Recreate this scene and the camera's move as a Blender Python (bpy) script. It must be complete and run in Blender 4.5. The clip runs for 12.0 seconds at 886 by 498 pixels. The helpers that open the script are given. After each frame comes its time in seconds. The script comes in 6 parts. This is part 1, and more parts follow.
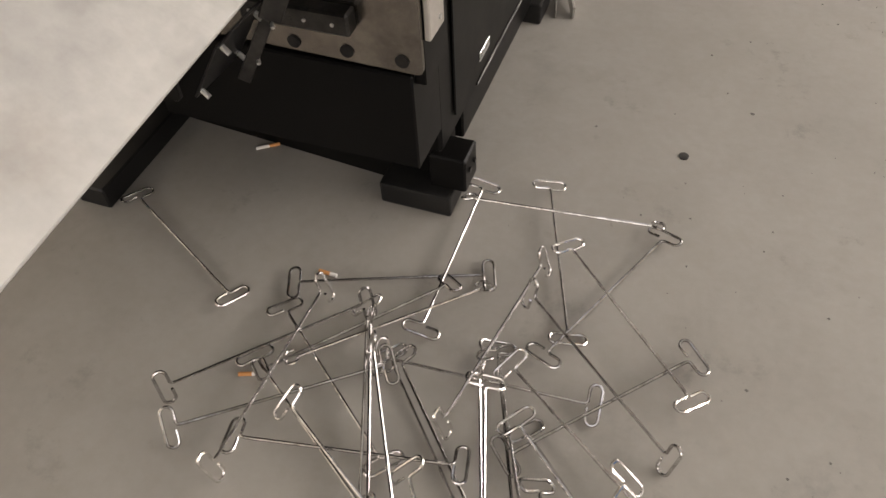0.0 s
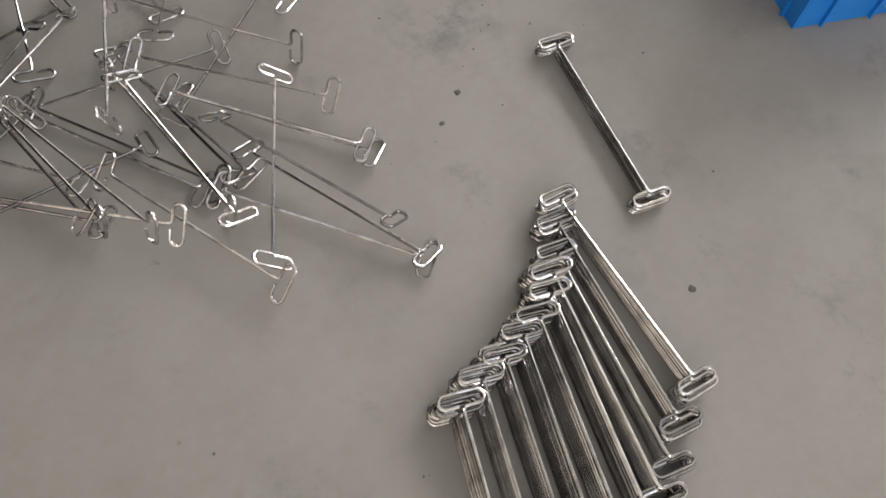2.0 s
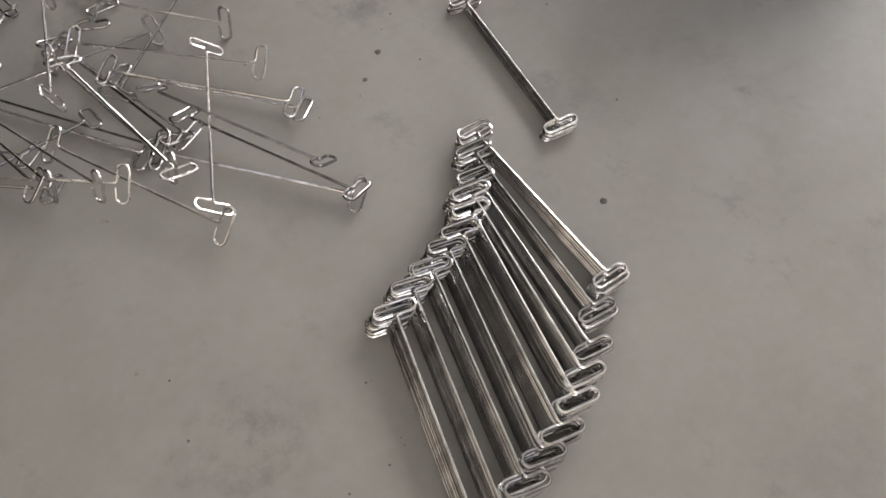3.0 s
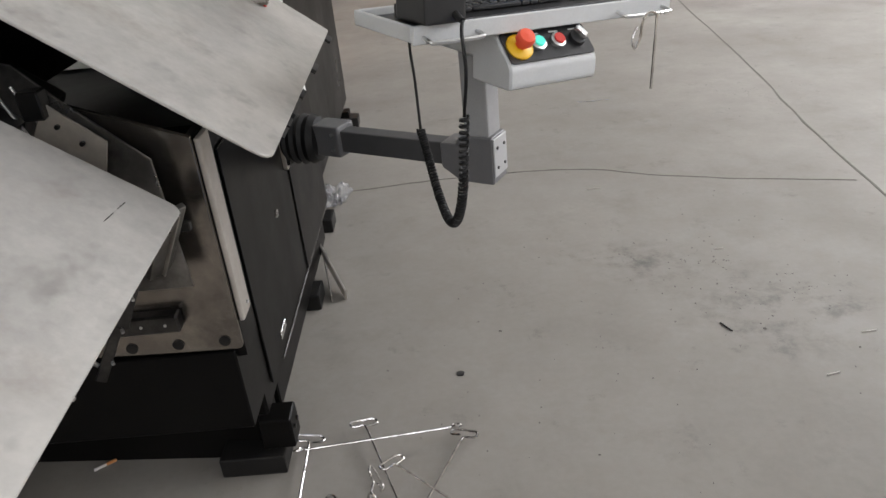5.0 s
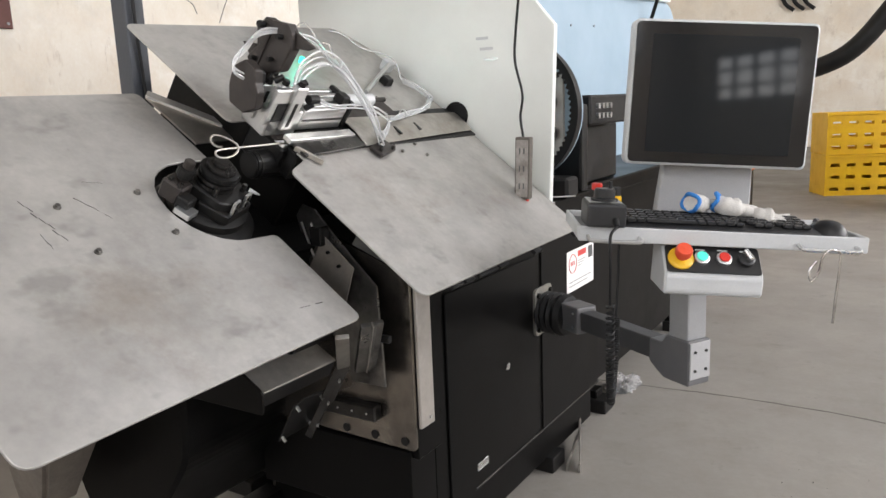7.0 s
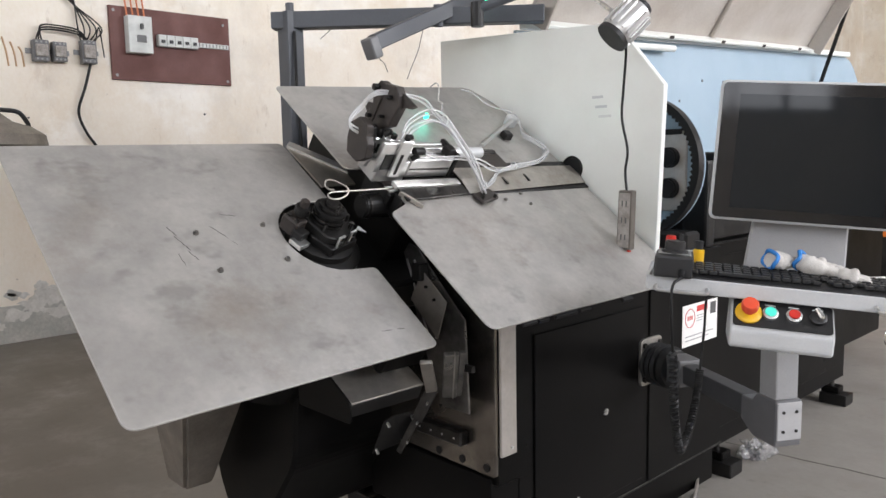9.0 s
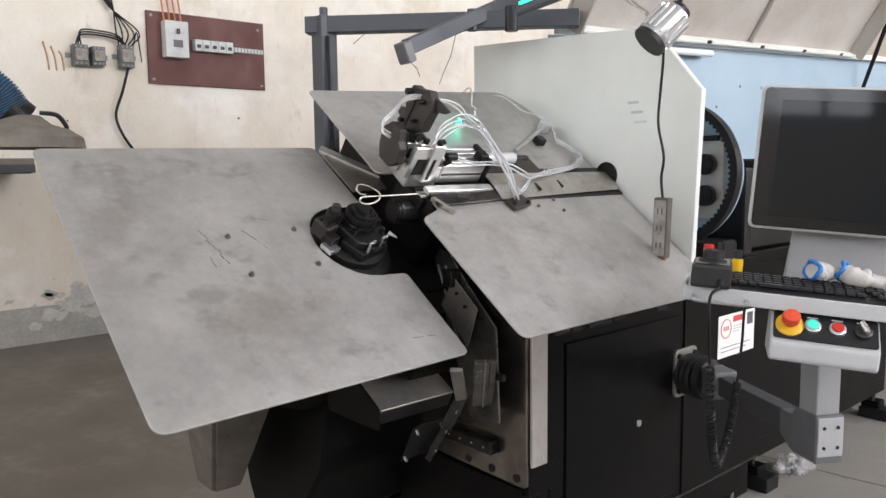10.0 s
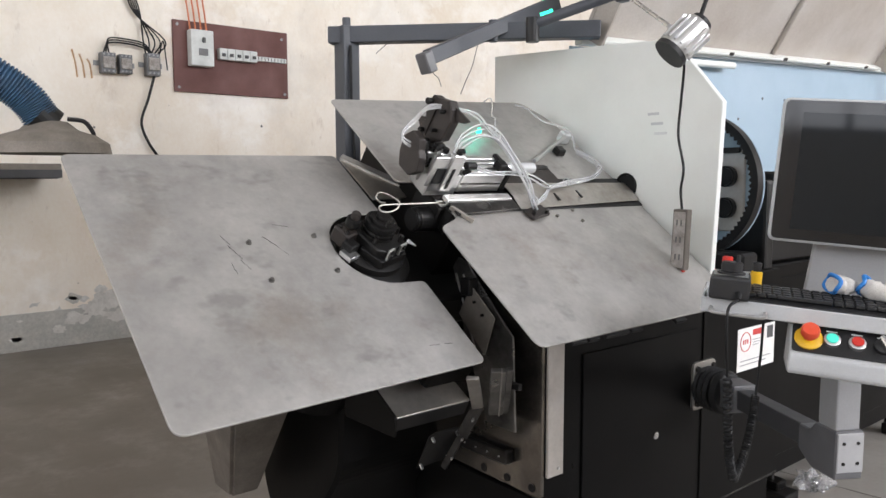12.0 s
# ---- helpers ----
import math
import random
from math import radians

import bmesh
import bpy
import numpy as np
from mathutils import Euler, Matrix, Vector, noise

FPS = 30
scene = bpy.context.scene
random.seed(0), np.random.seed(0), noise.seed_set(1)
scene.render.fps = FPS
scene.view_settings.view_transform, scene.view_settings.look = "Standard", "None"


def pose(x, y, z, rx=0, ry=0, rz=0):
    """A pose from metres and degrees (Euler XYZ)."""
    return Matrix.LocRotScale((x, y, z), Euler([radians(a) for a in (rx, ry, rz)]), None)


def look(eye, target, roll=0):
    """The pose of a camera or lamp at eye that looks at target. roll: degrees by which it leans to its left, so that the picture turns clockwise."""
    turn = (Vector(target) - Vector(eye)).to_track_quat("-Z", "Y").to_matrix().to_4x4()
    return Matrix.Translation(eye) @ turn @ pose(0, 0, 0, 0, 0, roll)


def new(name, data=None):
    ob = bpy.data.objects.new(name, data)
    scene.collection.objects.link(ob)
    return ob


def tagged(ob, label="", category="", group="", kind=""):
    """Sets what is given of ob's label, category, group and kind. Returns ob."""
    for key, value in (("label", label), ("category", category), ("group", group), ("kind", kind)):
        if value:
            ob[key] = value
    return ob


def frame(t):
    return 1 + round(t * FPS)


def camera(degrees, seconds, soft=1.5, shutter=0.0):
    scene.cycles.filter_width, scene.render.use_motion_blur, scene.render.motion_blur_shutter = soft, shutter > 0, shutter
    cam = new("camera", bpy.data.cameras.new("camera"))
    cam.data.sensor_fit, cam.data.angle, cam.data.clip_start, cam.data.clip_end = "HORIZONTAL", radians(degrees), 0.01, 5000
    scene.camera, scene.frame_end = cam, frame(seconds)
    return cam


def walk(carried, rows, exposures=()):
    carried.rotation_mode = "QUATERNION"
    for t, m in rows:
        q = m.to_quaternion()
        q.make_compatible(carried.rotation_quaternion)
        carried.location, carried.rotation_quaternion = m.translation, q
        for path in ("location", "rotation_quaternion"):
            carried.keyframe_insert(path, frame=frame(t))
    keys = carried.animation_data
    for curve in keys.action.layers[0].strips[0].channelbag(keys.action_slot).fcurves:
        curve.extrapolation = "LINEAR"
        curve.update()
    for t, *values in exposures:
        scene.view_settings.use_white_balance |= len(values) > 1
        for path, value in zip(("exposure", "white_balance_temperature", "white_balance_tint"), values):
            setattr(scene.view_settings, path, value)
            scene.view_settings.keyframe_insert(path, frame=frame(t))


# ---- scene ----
cam = camera(60.6, 12.0)
PATH = [
    (0, (0.393, -0.858, 1.146), (-0.106, 0.327, -0.385), -3.7),
    (0.5, (0.395, -0.834, 1.139), (0.013, 0.235, -0.508), -3.9),
    (1, (0.385, -0.84, 1.131), (0.2, 0.165, -0.588), -3.0),
    (1.5, (0.336, -1.013, 1.131), (0.532, -0.103, -0.639), 2.3),
    (2, (0.327, -1.27, 1.113), (0.765, -0.453, -0.659), 5.9),
    (2.5, (0.322, -1.464, 1.096), (0.824, -0.659, -0.664), 4.7),
    (2.7, (0.316, -1.495, 1.102), (0.828, -0.676, -0.649), 3.8),
    (4.3, (0.382, -1.382, 1.23), (0.723, 0.065, -0.108), -5.3),
    (4.5, (0.398, -1.34, 1.247), (0.656, 0.23, 0.035), -5.9),
    (5, (0.455, -1.218, 1.267), (0.409, 0.547, 0.326), -5.8),
    (5.5, (0.573, -1.179, 1.252), (0.161, 0.641, 0.531), -4.8),
    (6, (0.79, -1.202, 1.27), (0.125, 0.598, 0.707), -3.1),
    (6.5, (0.901, -1.299, 1.26), (0.029, 0.442, 0.805), -2.6),
    (7, (1.004, -1.387, 1.264), (-0.057, 0.266, 0.885), -2.3),
    (7.2, (1.039, -1.402, 1.268), (-0.085, 0.216, 0.918), -2.4),
    (9, (1.294, -1.368, 1.259), (-0.158, -0.012, 1.026), -1.1),
    (9.5, (1.284, -1.36, 1.261), (-0.195, -0.033, 1.036), -0.9),
    (10, (1.276, -1.357, 1.26), (-0.229, -0.059, 1.041), -0.7),
    (10.5, (1.278, -1.358, 1.26), (-0.241, -0.076, 1.044), -0.5),
    (11, (1.283, -1.36, 1.26), (-0.248, -0.09, 1.052), -0.3),
    (11.5, (1.286, -1.361, 1.261), (-0.252, -0.099, 1.059), -0.1),
    (12, (1.287, -1.362, 1.259), (-0.254, -0.101, 1.065), -0.1),
]
EXPOSURE = [(0.0, 0.2, 7250, 15), (1.0, 0.1, 6950, 13), (1.5, 0.17, 6700, 13), (2.0, 0.04, 6650, 13), (2.5, -0.08, 6650, 13), (4.5, 0.10, 6350, 12), (5.0, -0.06, 6450, 12), (5.5, -0.03, 6550, 13), (6.5, 0.20, 6500, 13), (7.0, 0.15, 6500, 13), (9.0, 0.01, 6350, 14), (12.0, -0.02, 6350, 14)]
walk(cam, [(t, look(eye, target, roll)) for t, eye, target, roll in PATH], EXPOSURE)

# ---- world, light, exposure ----
world = bpy.data.worlds.new("world")
scene.world = world
world.use_nodes = True
wn = world.node_tree.nodes
sky = wn.new("ShaderNodeTexSky")
sky.sky_type, sky.sun_disc = "NISHITA", False
sky.sun_elevation, sky.sun_rotation = radians(50), radians(100)
world.node_tree.links.new(sky.outputs[0], wn["Background"].inputs[0])
wn["Background"].inputs[1].default_value = 0.12

ROOM = (-4.8, 7.0, -6.5, 17.0, 6.0)      # west, east, south, north, height
SKY_COLOUR = (1.0, 1.0, 1.0)


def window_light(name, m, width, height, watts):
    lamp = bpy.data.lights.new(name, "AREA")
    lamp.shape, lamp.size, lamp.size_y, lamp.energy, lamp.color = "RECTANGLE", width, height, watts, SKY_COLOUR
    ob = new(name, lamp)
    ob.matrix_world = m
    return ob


# windows of the hall: (wall, centre along the wall, width, sill, head)
WINDOWS = [("east", -2.6, 3.6, 2.4, 5.2), ("east", 2.2, 3.6, 2.4, 5.2), ("east", 7.0, 3.6, 2.4, 5.2), ("east", 12.5, 3.6, 2.4, 5.2), ("east", -5.35, 1.4, 1.55, 2.2),
           ("south", -2.6, 3.0, 2.2, 4.8), ("south", 1.2, 3.0, 2.2, 4.8), ("south", 4.8, 3.0, 2.2, 4.8)]
for wall, c, w, lo, hi in WINDOWS:
    if wall == "east":
        window_light("window_daylight", look((ROOM[1] + 0.22, c, (lo + hi) / 2), (0, c, (lo + hi) / 2 - 0.6)), w, hi - lo, (13 if c < 0 else 52 if c < 8 else 24) * w * (hi - lo))
    else:
        window_light("window_daylight", look((c, ROOM[2] - 0.22, (lo + hi) / 2), (c, 5, (lo + hi) / 2 - 0.6)), w, hi - lo, (18 if c < 0 else 12) * w * (hi - lo))
# overhead lamps added to brighten the hall, set in unseen ceiling openings
ADDED_TOPLIGHTS = [(0.8, -2.5), (0.8, 3.5), (0.8, 9.5), (5.2, 3.5)]
for x, y in ADDED_TOPLIGHTS:
    window_light("added_overhead_fill", look((x, y, ROOM[4] + 0.05), (x, y + 0.001, 0)), 1.2, 3.2, 10)


# ---- materials ----
def material(name, base, dark=None, rough=0.5, metal=0.0, scale=6.0, fine=90.0, amount=0.5, bump=0.08, grain=0.25, coat=0.0, stretch=(1, 1, 1), vary=0.0, spec=0.5):
    """Two-scale procedural surface: broad stains between base and dark, fine grain in roughness and relief."""
    m = bpy.data.materials.new(name)
    m.use_nodes = True
    nt = m.node_tree
    n, link = nt.nodes, nt.links.new
    b = n["Principled BSDF"]
    dark = dark or tuple(0.7 * c for c in base)
    co = n.new("ShaderNodeTexCoord")
    mp = n.new("ShaderNodeMapping")
    mp.inputs["Scale"].default_value = stretch
    link(co.outputs["Object"], mp.inputs[0])
    big, small = n.new("ShaderNodeTexNoise"), n.new("ShaderNodeTexNoise")
    for t, s, d in ((big, scale, 6.0), (small, fine, 4.0)):
        t.inputs["Scale"].default_value, t.inputs["Detail"].default_value, t.inputs["Roughness"].default_value = s, d, 0.62
        link(mp.outputs[0], t.inputs["Vector"])
    ramp = n.new("ShaderNodeValToRGB")
    ramp.color_ramp.elements[0].position, ramp.color_ramp.elements[1].position = 0.5 - 0.3 * (1 - amount) - 0.05, 0.72
    ramp.color_ramp.elements[0].color, ramp.color_ramp.elements[1].color = (*base, 1), (*dark, 1)
    link(big.outputs[0], ramp.inputs[0])
    mix = n.new("ShaderNodeMix")
    mix.data_type, mix.blend_type = "RGBA", "OVERLAY"
    mix.inputs[0].default_value = grain
    link(ramp.outputs[0], mix.inputs[6])
    link(small.outputs[0], mix.inputs[7])
    out = mix.outputs[2]
    if vary:
        info, hsv, mr = n.new("ShaderNodeObjectInfo"), n.new("ShaderNodeHueSaturation"), n.new("ShaderNodeMapRange")
        mr.inputs[3].default_value, mr.inputs[4].default_value = 1 - vary, 1 + vary
        link(info.outputs["Random"], mr.inputs[0])
        link(mr.outputs[0], hsv.inputs["Value"])
        link(out, hsv.inputs["Color"])
        out = hsv.outputs[0]
    link(out, b.inputs["Base Color"])
    rr = n.new("ShaderNodeMapRange")
    rr.inputs[1].default_value, rr.inputs[2].default_value = 0.3, 0.7
    rr.inputs[3].default_value, rr.inputs[4].default_value = rough * 0.8, min(1.0, rough * 1.25)
    link(big.outputs[0], rr.inputs[0])
    link(rr.outputs[0], b.inputs["Roughness"])
    b.inputs["Metallic"].default_value = metal
    b.inputs["Specular IOR Level"].default_value = spec
    b.inputs["Coat Weight"].default_value = coat
    if bump:
        bp = n.new("ShaderNodeBump")
        bp.inputs["Strength"].default_value, bp.inputs["Distance"].default_value = bump, 0.002
        link(small.outputs[0], bp.inputs["Height"])
        link(bp.outputs[0], b.inputs["Normal"])
    return m


def glass_like(name, base, rough, trans, ior=1.45):
    m = bpy.data.materials.new(name)
    m.use_nodes = True
    b = m.node_tree.nodes["Principled BSDF"]
    b.inputs["Base Color"].default_value = (*base, 1)
    b.inputs["Roughness"].default_value, b.inputs["Transmission Weight"].default_value, b.inputs["IOR"].default_value = rough, trans, ior
    return m


def glowing(name, colour, strength):
    m = bpy.data.materials.new(name)
    m.use_nodes = True
    b = m.node_tree.nodes["Principled BSDF"]
    b.inputs["Base Color"].default_value = (*colour, 1)
    b.inputs["Emission Color"].default_value, b.inputs["Emission Strength"].default_value = (*colour, 1), strength
    return m


def concrete_floor():
    m = material("worn_concrete", (0.272, 0.254, 0.230), (0.215, 0.198, 0.176), 0.6, 0, 1.3, 45, 0.5, 0.12, 0.10)
    nt = m.node_tree
    n, link = nt.nodes, nt.links.new
    b = n["Principled BSDF"]
    src = b.inputs["Base Color"].links[0].from_socket
    co = n.new("ShaderNodeTexCoord")
    # scattered oil and rubber spots with broken outlines
    spot = n.new("ShaderNodeTexNoise")
    spot.inputs["Scale"].default_value, spot.inputs["Detail"].default_value, spot.inputs["Roughness"].default_value = 5.5, 8.0, 0.75
    link(co.outputs["Object"], spot.inputs["Vector"])
    ramp = n.new("ShaderNodeValToRGB")
    ramp.color_ramp.elements[0].position, ramp.color_ramp.elements[1].position = 0.585, 0.70
    link(spot.outputs[0], ramp.inputs[0])
    mix = n.new("ShaderNodeMix")
    mix.data_type = "RGBA"
    mix.inputs[7].default_value = (0.13, 0.12, 0.11, 1)
    mul = n.new("ShaderNodeMath")
    mul.operation = "MULTIPLY"
    mul.inputs[1].default_value = 0.6
    link(ramp.outputs[0], mul.inputs[0])
    link(mul.outputs[0], mix.inputs[0])
    link(src, mix.inputs[6])
    # pale trowel bloom
    bloom = n.new("ShaderNodeTexNoise")
    bloom.inputs["Scale"].default_value, bloom.inputs["Detail"].default_value = 0.7, 5.0
    link(co.outputs["Object"], bloom.inputs["Vector"])
    r2 = n.new("ShaderNodeValToRGB")
    r2.color_ramp.elements[0].position, r2.color_ramp.elements[1].position = 0.5, 0.75
    link(bloom.outputs[0], r2.inputs[0])
    mul2 = n.new("ShaderNodeMath")
    mul2.operation = "MULTIPLY"
    mul2.inputs[1].default_value = 0.4
    link(r2.outputs[0], mul2.inputs[0])
    mix2 = n.new("ShaderNodeMix")
    mix2.data_type = "RGBA"
    mix2.inputs[7].default_value = (0.37, 0.355, 0.33, 1)
    link(mul2.outputs[0], mix2.inputs[0])
    link(mix.outputs[2], mix2.inputs[6])
    link(mix2.outputs[2], b.inputs["Base Color"])
    return m


def overlay(m, colour, scale, lo, hi, strength, stretch=(1, 1, 1), detail=7.0):
    """A further layer of marks with broken outlines over a material's colour."""
    nt = m.node_tree
    n, link = nt.nodes, nt.links.new
    b = n["Principled BSDF"]
    src = b.inputs["Base Color"].links[0].from_socket
    co, mp, t, ramp, mul, mix = (n.new(k) for k in ("ShaderNodeTexCoord", "ShaderNodeMapping", "ShaderNodeTexNoise", "ShaderNodeValToRGB", "ShaderNodeMath", "ShaderNodeMix"))
    mp.inputs["Scale"].default_value = stretch
    mp.inputs["Location"].default_value = (scale, 2.3 * lo, 5 * hi)
    t.inputs["Scale"].default_value, t.inputs["Detail"].default_value, t.inputs["Roughness"].default_value = scale, detail, 0.7
    ramp.color_ramp.elements[0].position, ramp.color_ramp.elements[1].position = lo, hi
    mul.operation, mul.inputs[1].default_value = "MULTIPLY", strength
    mix.data_type, mix.inputs[7].default_value = "RGBA", (*colour, 1)
    link(co.outputs["Object"], mp.inputs[0])
    link(mp.outputs[0], t.inputs["Vector"])
    link(t.outputs[0], ramp.inputs[0])
    link(ramp.outputs[0], mul.inputs[0])
    link(mul.outputs[0], mix.inputs[0])
    link(src, mix.inputs[6])
    link(mix.outputs[2], b.inputs["Base Color"])
    return m


def darken_patches(m, places, colour=(0.085, 0.08, 0.075), scale=11.0, lo=0.46, hi=0.66, strength=0.75):
    """Darker patches, broken up by noise, at given places (x, y, radius) of the floor."""
    nt = m.node_tree
    n, link = nt.nodes, nt.links.new
    b = n["Principled BSDF"]
    for x, y, r in places:
        src = b.inputs["Base Color"].links[0].from_socket
        co, sub, ln, fall, t, add, ramp, mul, mix = (n.new(k) for k in ("ShaderNodeTexCoord", "ShaderNodeVectorMath", "ShaderNodeVectorMath", "ShaderNodeMapRange", "ShaderNodeTexNoise", "ShaderNodeMath", "ShaderNodeMapRange", "ShaderNodeMath", "ShaderNodeMix"))
        sub.operation, sub.inputs[1].default_value = "SUBTRACT", (x, y, 0)
        ln.operation = "LENGTH"
        link(co.outputs["Object"], sub.inputs[0])
        link(sub.outputs["Vector"], ln.inputs[0])
        fall.inputs[1].default_value, fall.inputs[2].default_value, fall.inputs[3].default_value, fall.inputs[4].default_value = 0.0, r, 1.0, 0.0
        link(ln.outputs["Value"], fall.inputs[0])
        t.inputs["Scale"].default_value, t.inputs["Detail"].default_value, t.inputs["Roughness"].default_value = scale, 8.0, 0.72
        link(co.outputs["Object"], t.inputs["Vector"])
        ramp.inputs[1].default_value, ramp.inputs[2].default_value = lo, hi
        link(t.outputs[0], ramp.inputs[0])
        mul.operation = "MULTIPLY"
        link(fall.outputs[0], mul.inputs[0])
        link(ramp.outputs[0], mul.inputs[1])
        add.operation, add.use_clamp, add.inputs[1].default_value = "MULTIPLY", True, strength
        link(mul.outputs[0], add.inputs[0])
        mix.data_type, mix.inputs[7].default_value = "RGBA", (*colour, 1)
        link(add.outputs[0], mix.inputs[0])
        link(src, mix.inputs[6])
        link(mix.outputs[2], b.inputs["Base Color"])


CONCRETE = concrete_floor()
overlay(CONCRETE, (0.11, 0.10, 0.088), 3.2, 0.56, 0.75, 0.35)
overlay(CONCRETE, (0.21, 0.19, 0.165), 9.0, 0.46, 0.66, 0.30)
# small patches of trodden-in grime
darken_patches(CONCRETE, [(1.33, 0.62, 0.34), (0.24, -1.09, 0.13), (1.05, 0.95, 0.22), (0.80, -0.30, 0.16)])
# broad darker, browner floor west of the machine
darken_patches(CONCRETE, [(-3.6, 0.2, 2.6), (-2.0, -0.7, 1.7)], (0.105, 0.085, 0.062), 2.5, 0.20, 0.50, 0.80)
overlay(CONCRETE, (0.05, 0.045, 0.04), 17.0, 0.69, 0.75, 0.6)
PLASTER = material("stained_plaster", (0.90, 0.85, 0.76), (0.76, 0.67, 0.55), 0.85, 0, 1.6, 40, 0.45, 0.2, 0.22, stretch=(1, 1, 0.8))
overlay(PLASTER, (0.40, 0.29, 0.19), 2.4, 0.57, 0.76, 0.50, (1, 1.5, 0.6))
overlay(PLASTER, (0.95, 0.92, 0.86), 1.3, 0.52, 0.62, 0.6, (1, 1, 1.2))
overlay(PLASTER, (0.45, 0.36, 0.27), 7.0, 0.62, 0.72, 0.45, (1, 1.6, 0.5))
overlay(PLASTER, (0.62, 0.58, 0.52), 0.9, 0.50, 0.7, 0.5)
overlay(PLASTER, (0.20, 0.16, 0.12), 14.0, 0.69, 0.74, 0.6)
DADO = material("grey_dado_paint", (0.36, 0.36, 0.33), (0.55, 0.53, 0.48), 0.7, 0, 5, 50, 0.4, 0.25, 0.3)
ROOF = material("roof_sheet", (0.55, 0.55, 0.53), (0.42, 0.42, 0.41), 0.7)
STEEL = material("mill_steel_plate", (0.51, 0.495, 0.465), (0.34, 0.33, 0.31), 0.42, 0.5, 4.5, 70, 0.45, 0.03, 0.12)
overlay(STEEL, (0.20, 0.19, 0.18), 7.0, 0.50, 0.70, 0.35)
overlay(STEEL, (0.15, 0.14, 0.13), 11.0, 0.58, 0.72, 0.42, (1, 0.7, 1), 3.0)
overlay(STEEL, (0.24, 0.23, 0.22), 3.4, 0.50, 0.66, 0.30, detail=3.0)
overlay(STEEL, (0.22, 0.17, 0.13), 2.2, 0.53, 0.72, 0.55)
overlay(STEEL, (0.52, 0.50, 0.47), 1.7, 0.50, 0.66, 0.5, (1, 0.6, 1))
overlay(STEEL, (0.12, 0.115, 0.11), 26.0, 0.68, 0.74, 0.3, (1, 2.5, 1))
ZINC = material("galvanised_steel", (0.55, 0.53, 0.49), (0.36, 0.33, 0.29), 0.36, 0.85, 7, 60, 0.5, 0.03, 0.2)
overlay(ZINC, (0.22, 0.17, 0.13), 5.0, 0.54, 0.72, 0.6)
BLACK = material("black_enamel", (0.0025, 0.0025, 0.0025), (0.006, 0.0055, 0.005), 0.33, 0, 3, 220, 0.4, 0.03, 0.1, spec=0.10)
CAST = material("black_cast_iron", (0.005, 0.005, 0.005), (0.016, 0.015, 0.014), 0.40, 0.1, 9, 120, 0.5, 0.1, 0.3, spec=0.3)
CASTBROWN = material("oily_brown_iron", (0.022, 0.018, 0.016), (0.045, 0.037, 0.032), 0.5, 0.2, 25, 140, 0.5, 0.15, 0.3)
PLATE = material("smudged_plate_steel", (0.46, 0.42, 0.37), (0.16, 0.14, 0.125), 0.24, 0.95, 3.5, 70, 0.55, 0.03, 0.2)
overlay(PLATE, (0.07, 0.065, 0.06), 2.6, 0.48, 0.62, 0.6)
GREASY = material("greasy_tool_steel", (0.10, 0.095, 0.09), (0.02, 0.02, 0.02), 0.3, 0.9, 14, 150, 0.5, 0.05, 0.3)
WHITE = material("white_powder_coat", (0.80, 0.82, 0.78), (0.70, 0.71, 0.67), 0.33, 0, 2.5, 260, 0.45, 0.05, 0.08)
HOODBLUE = material("pale_blue_enamel", (0.31, 0.41, 0.49), (0.26, 0.355, 0.43), 0.4, 0, 2, 200, 0.5, 0.05, 0.1)
GREY3 = material("mid_grey_powder_coat", (0.30, 0.30, 0.30), (0.25, 0.25, 0.25), 0.45, 0, 5, 240, 0.5, 0.05, 0.1)
SMOKED = material("smudged_sheet_steel", (0.34, 0.33, 0.31), (0.08, 0.075, 0.07), 0.3, 0.9, 9, 80, 0.5, 0.04, 0.2)
GREY = material("grey_powder_coat", (0.13, 0.13, 0.135), (0.10, 0.10, 0.10), 0.42, 0, 5, 240, 0.5, 0.05, 0.1)
GREY4 = material("dark_grey_powder_coat", (0.060, 0.060, 0.062), (0.045, 0.045, 0.045), 0.5, 0, 5, 240, 0.5, 0.05, 0.1)
GREY5 = material("light_grey_powder_coat", (0.40, 0.40, 0.40), (0.33, 0.33, 0.33), 0.45, 0, 5, 240, 0.5, 0.05, 0.1)
STRIP = material("pale_zinc_sheet", (0.56, 0.53, 0.49), (0.40, 0.37, 0.33), 0.4, 0.5, 6, 80, 0.5, 0.03, 0.12)
BRIGHT = material("bright_machined_steel", (0.80, 0.79, 0.77), (0.66, 0.65, 0.62), 0.22, 0.7, 6, 80, 0.5, 0.02, 0.1)
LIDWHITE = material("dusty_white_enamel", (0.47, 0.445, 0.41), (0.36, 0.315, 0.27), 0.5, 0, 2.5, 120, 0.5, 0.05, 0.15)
GREY2 = material("dark_blue_grey_paint", (0.045, 0.05, 0.06), (0.07, 0.075, 0.085), 0.45, 0, 6, 200, 0.5, 0.08, 0.2)
FLAKE = material("bare_pale_plaster", (0.70, 0.68, 0.63), (0.5, 0.48, 0.44), 0.9, 0, 15, 90, 0.5, 0.4, 0.3)
STAIN = material("brown_run_mark", (0.42, 0.25, 0.13), (0.55, 0.38, 0.22), 0.9, 0, 15, 90)
PALEGREY = material("pale_grey_plastic", (0.54, 0.55, 0.55), (0.45, 0.46, 0.46), 0.4, 0, 5, 240, 0.5, 0.04, 0.1)
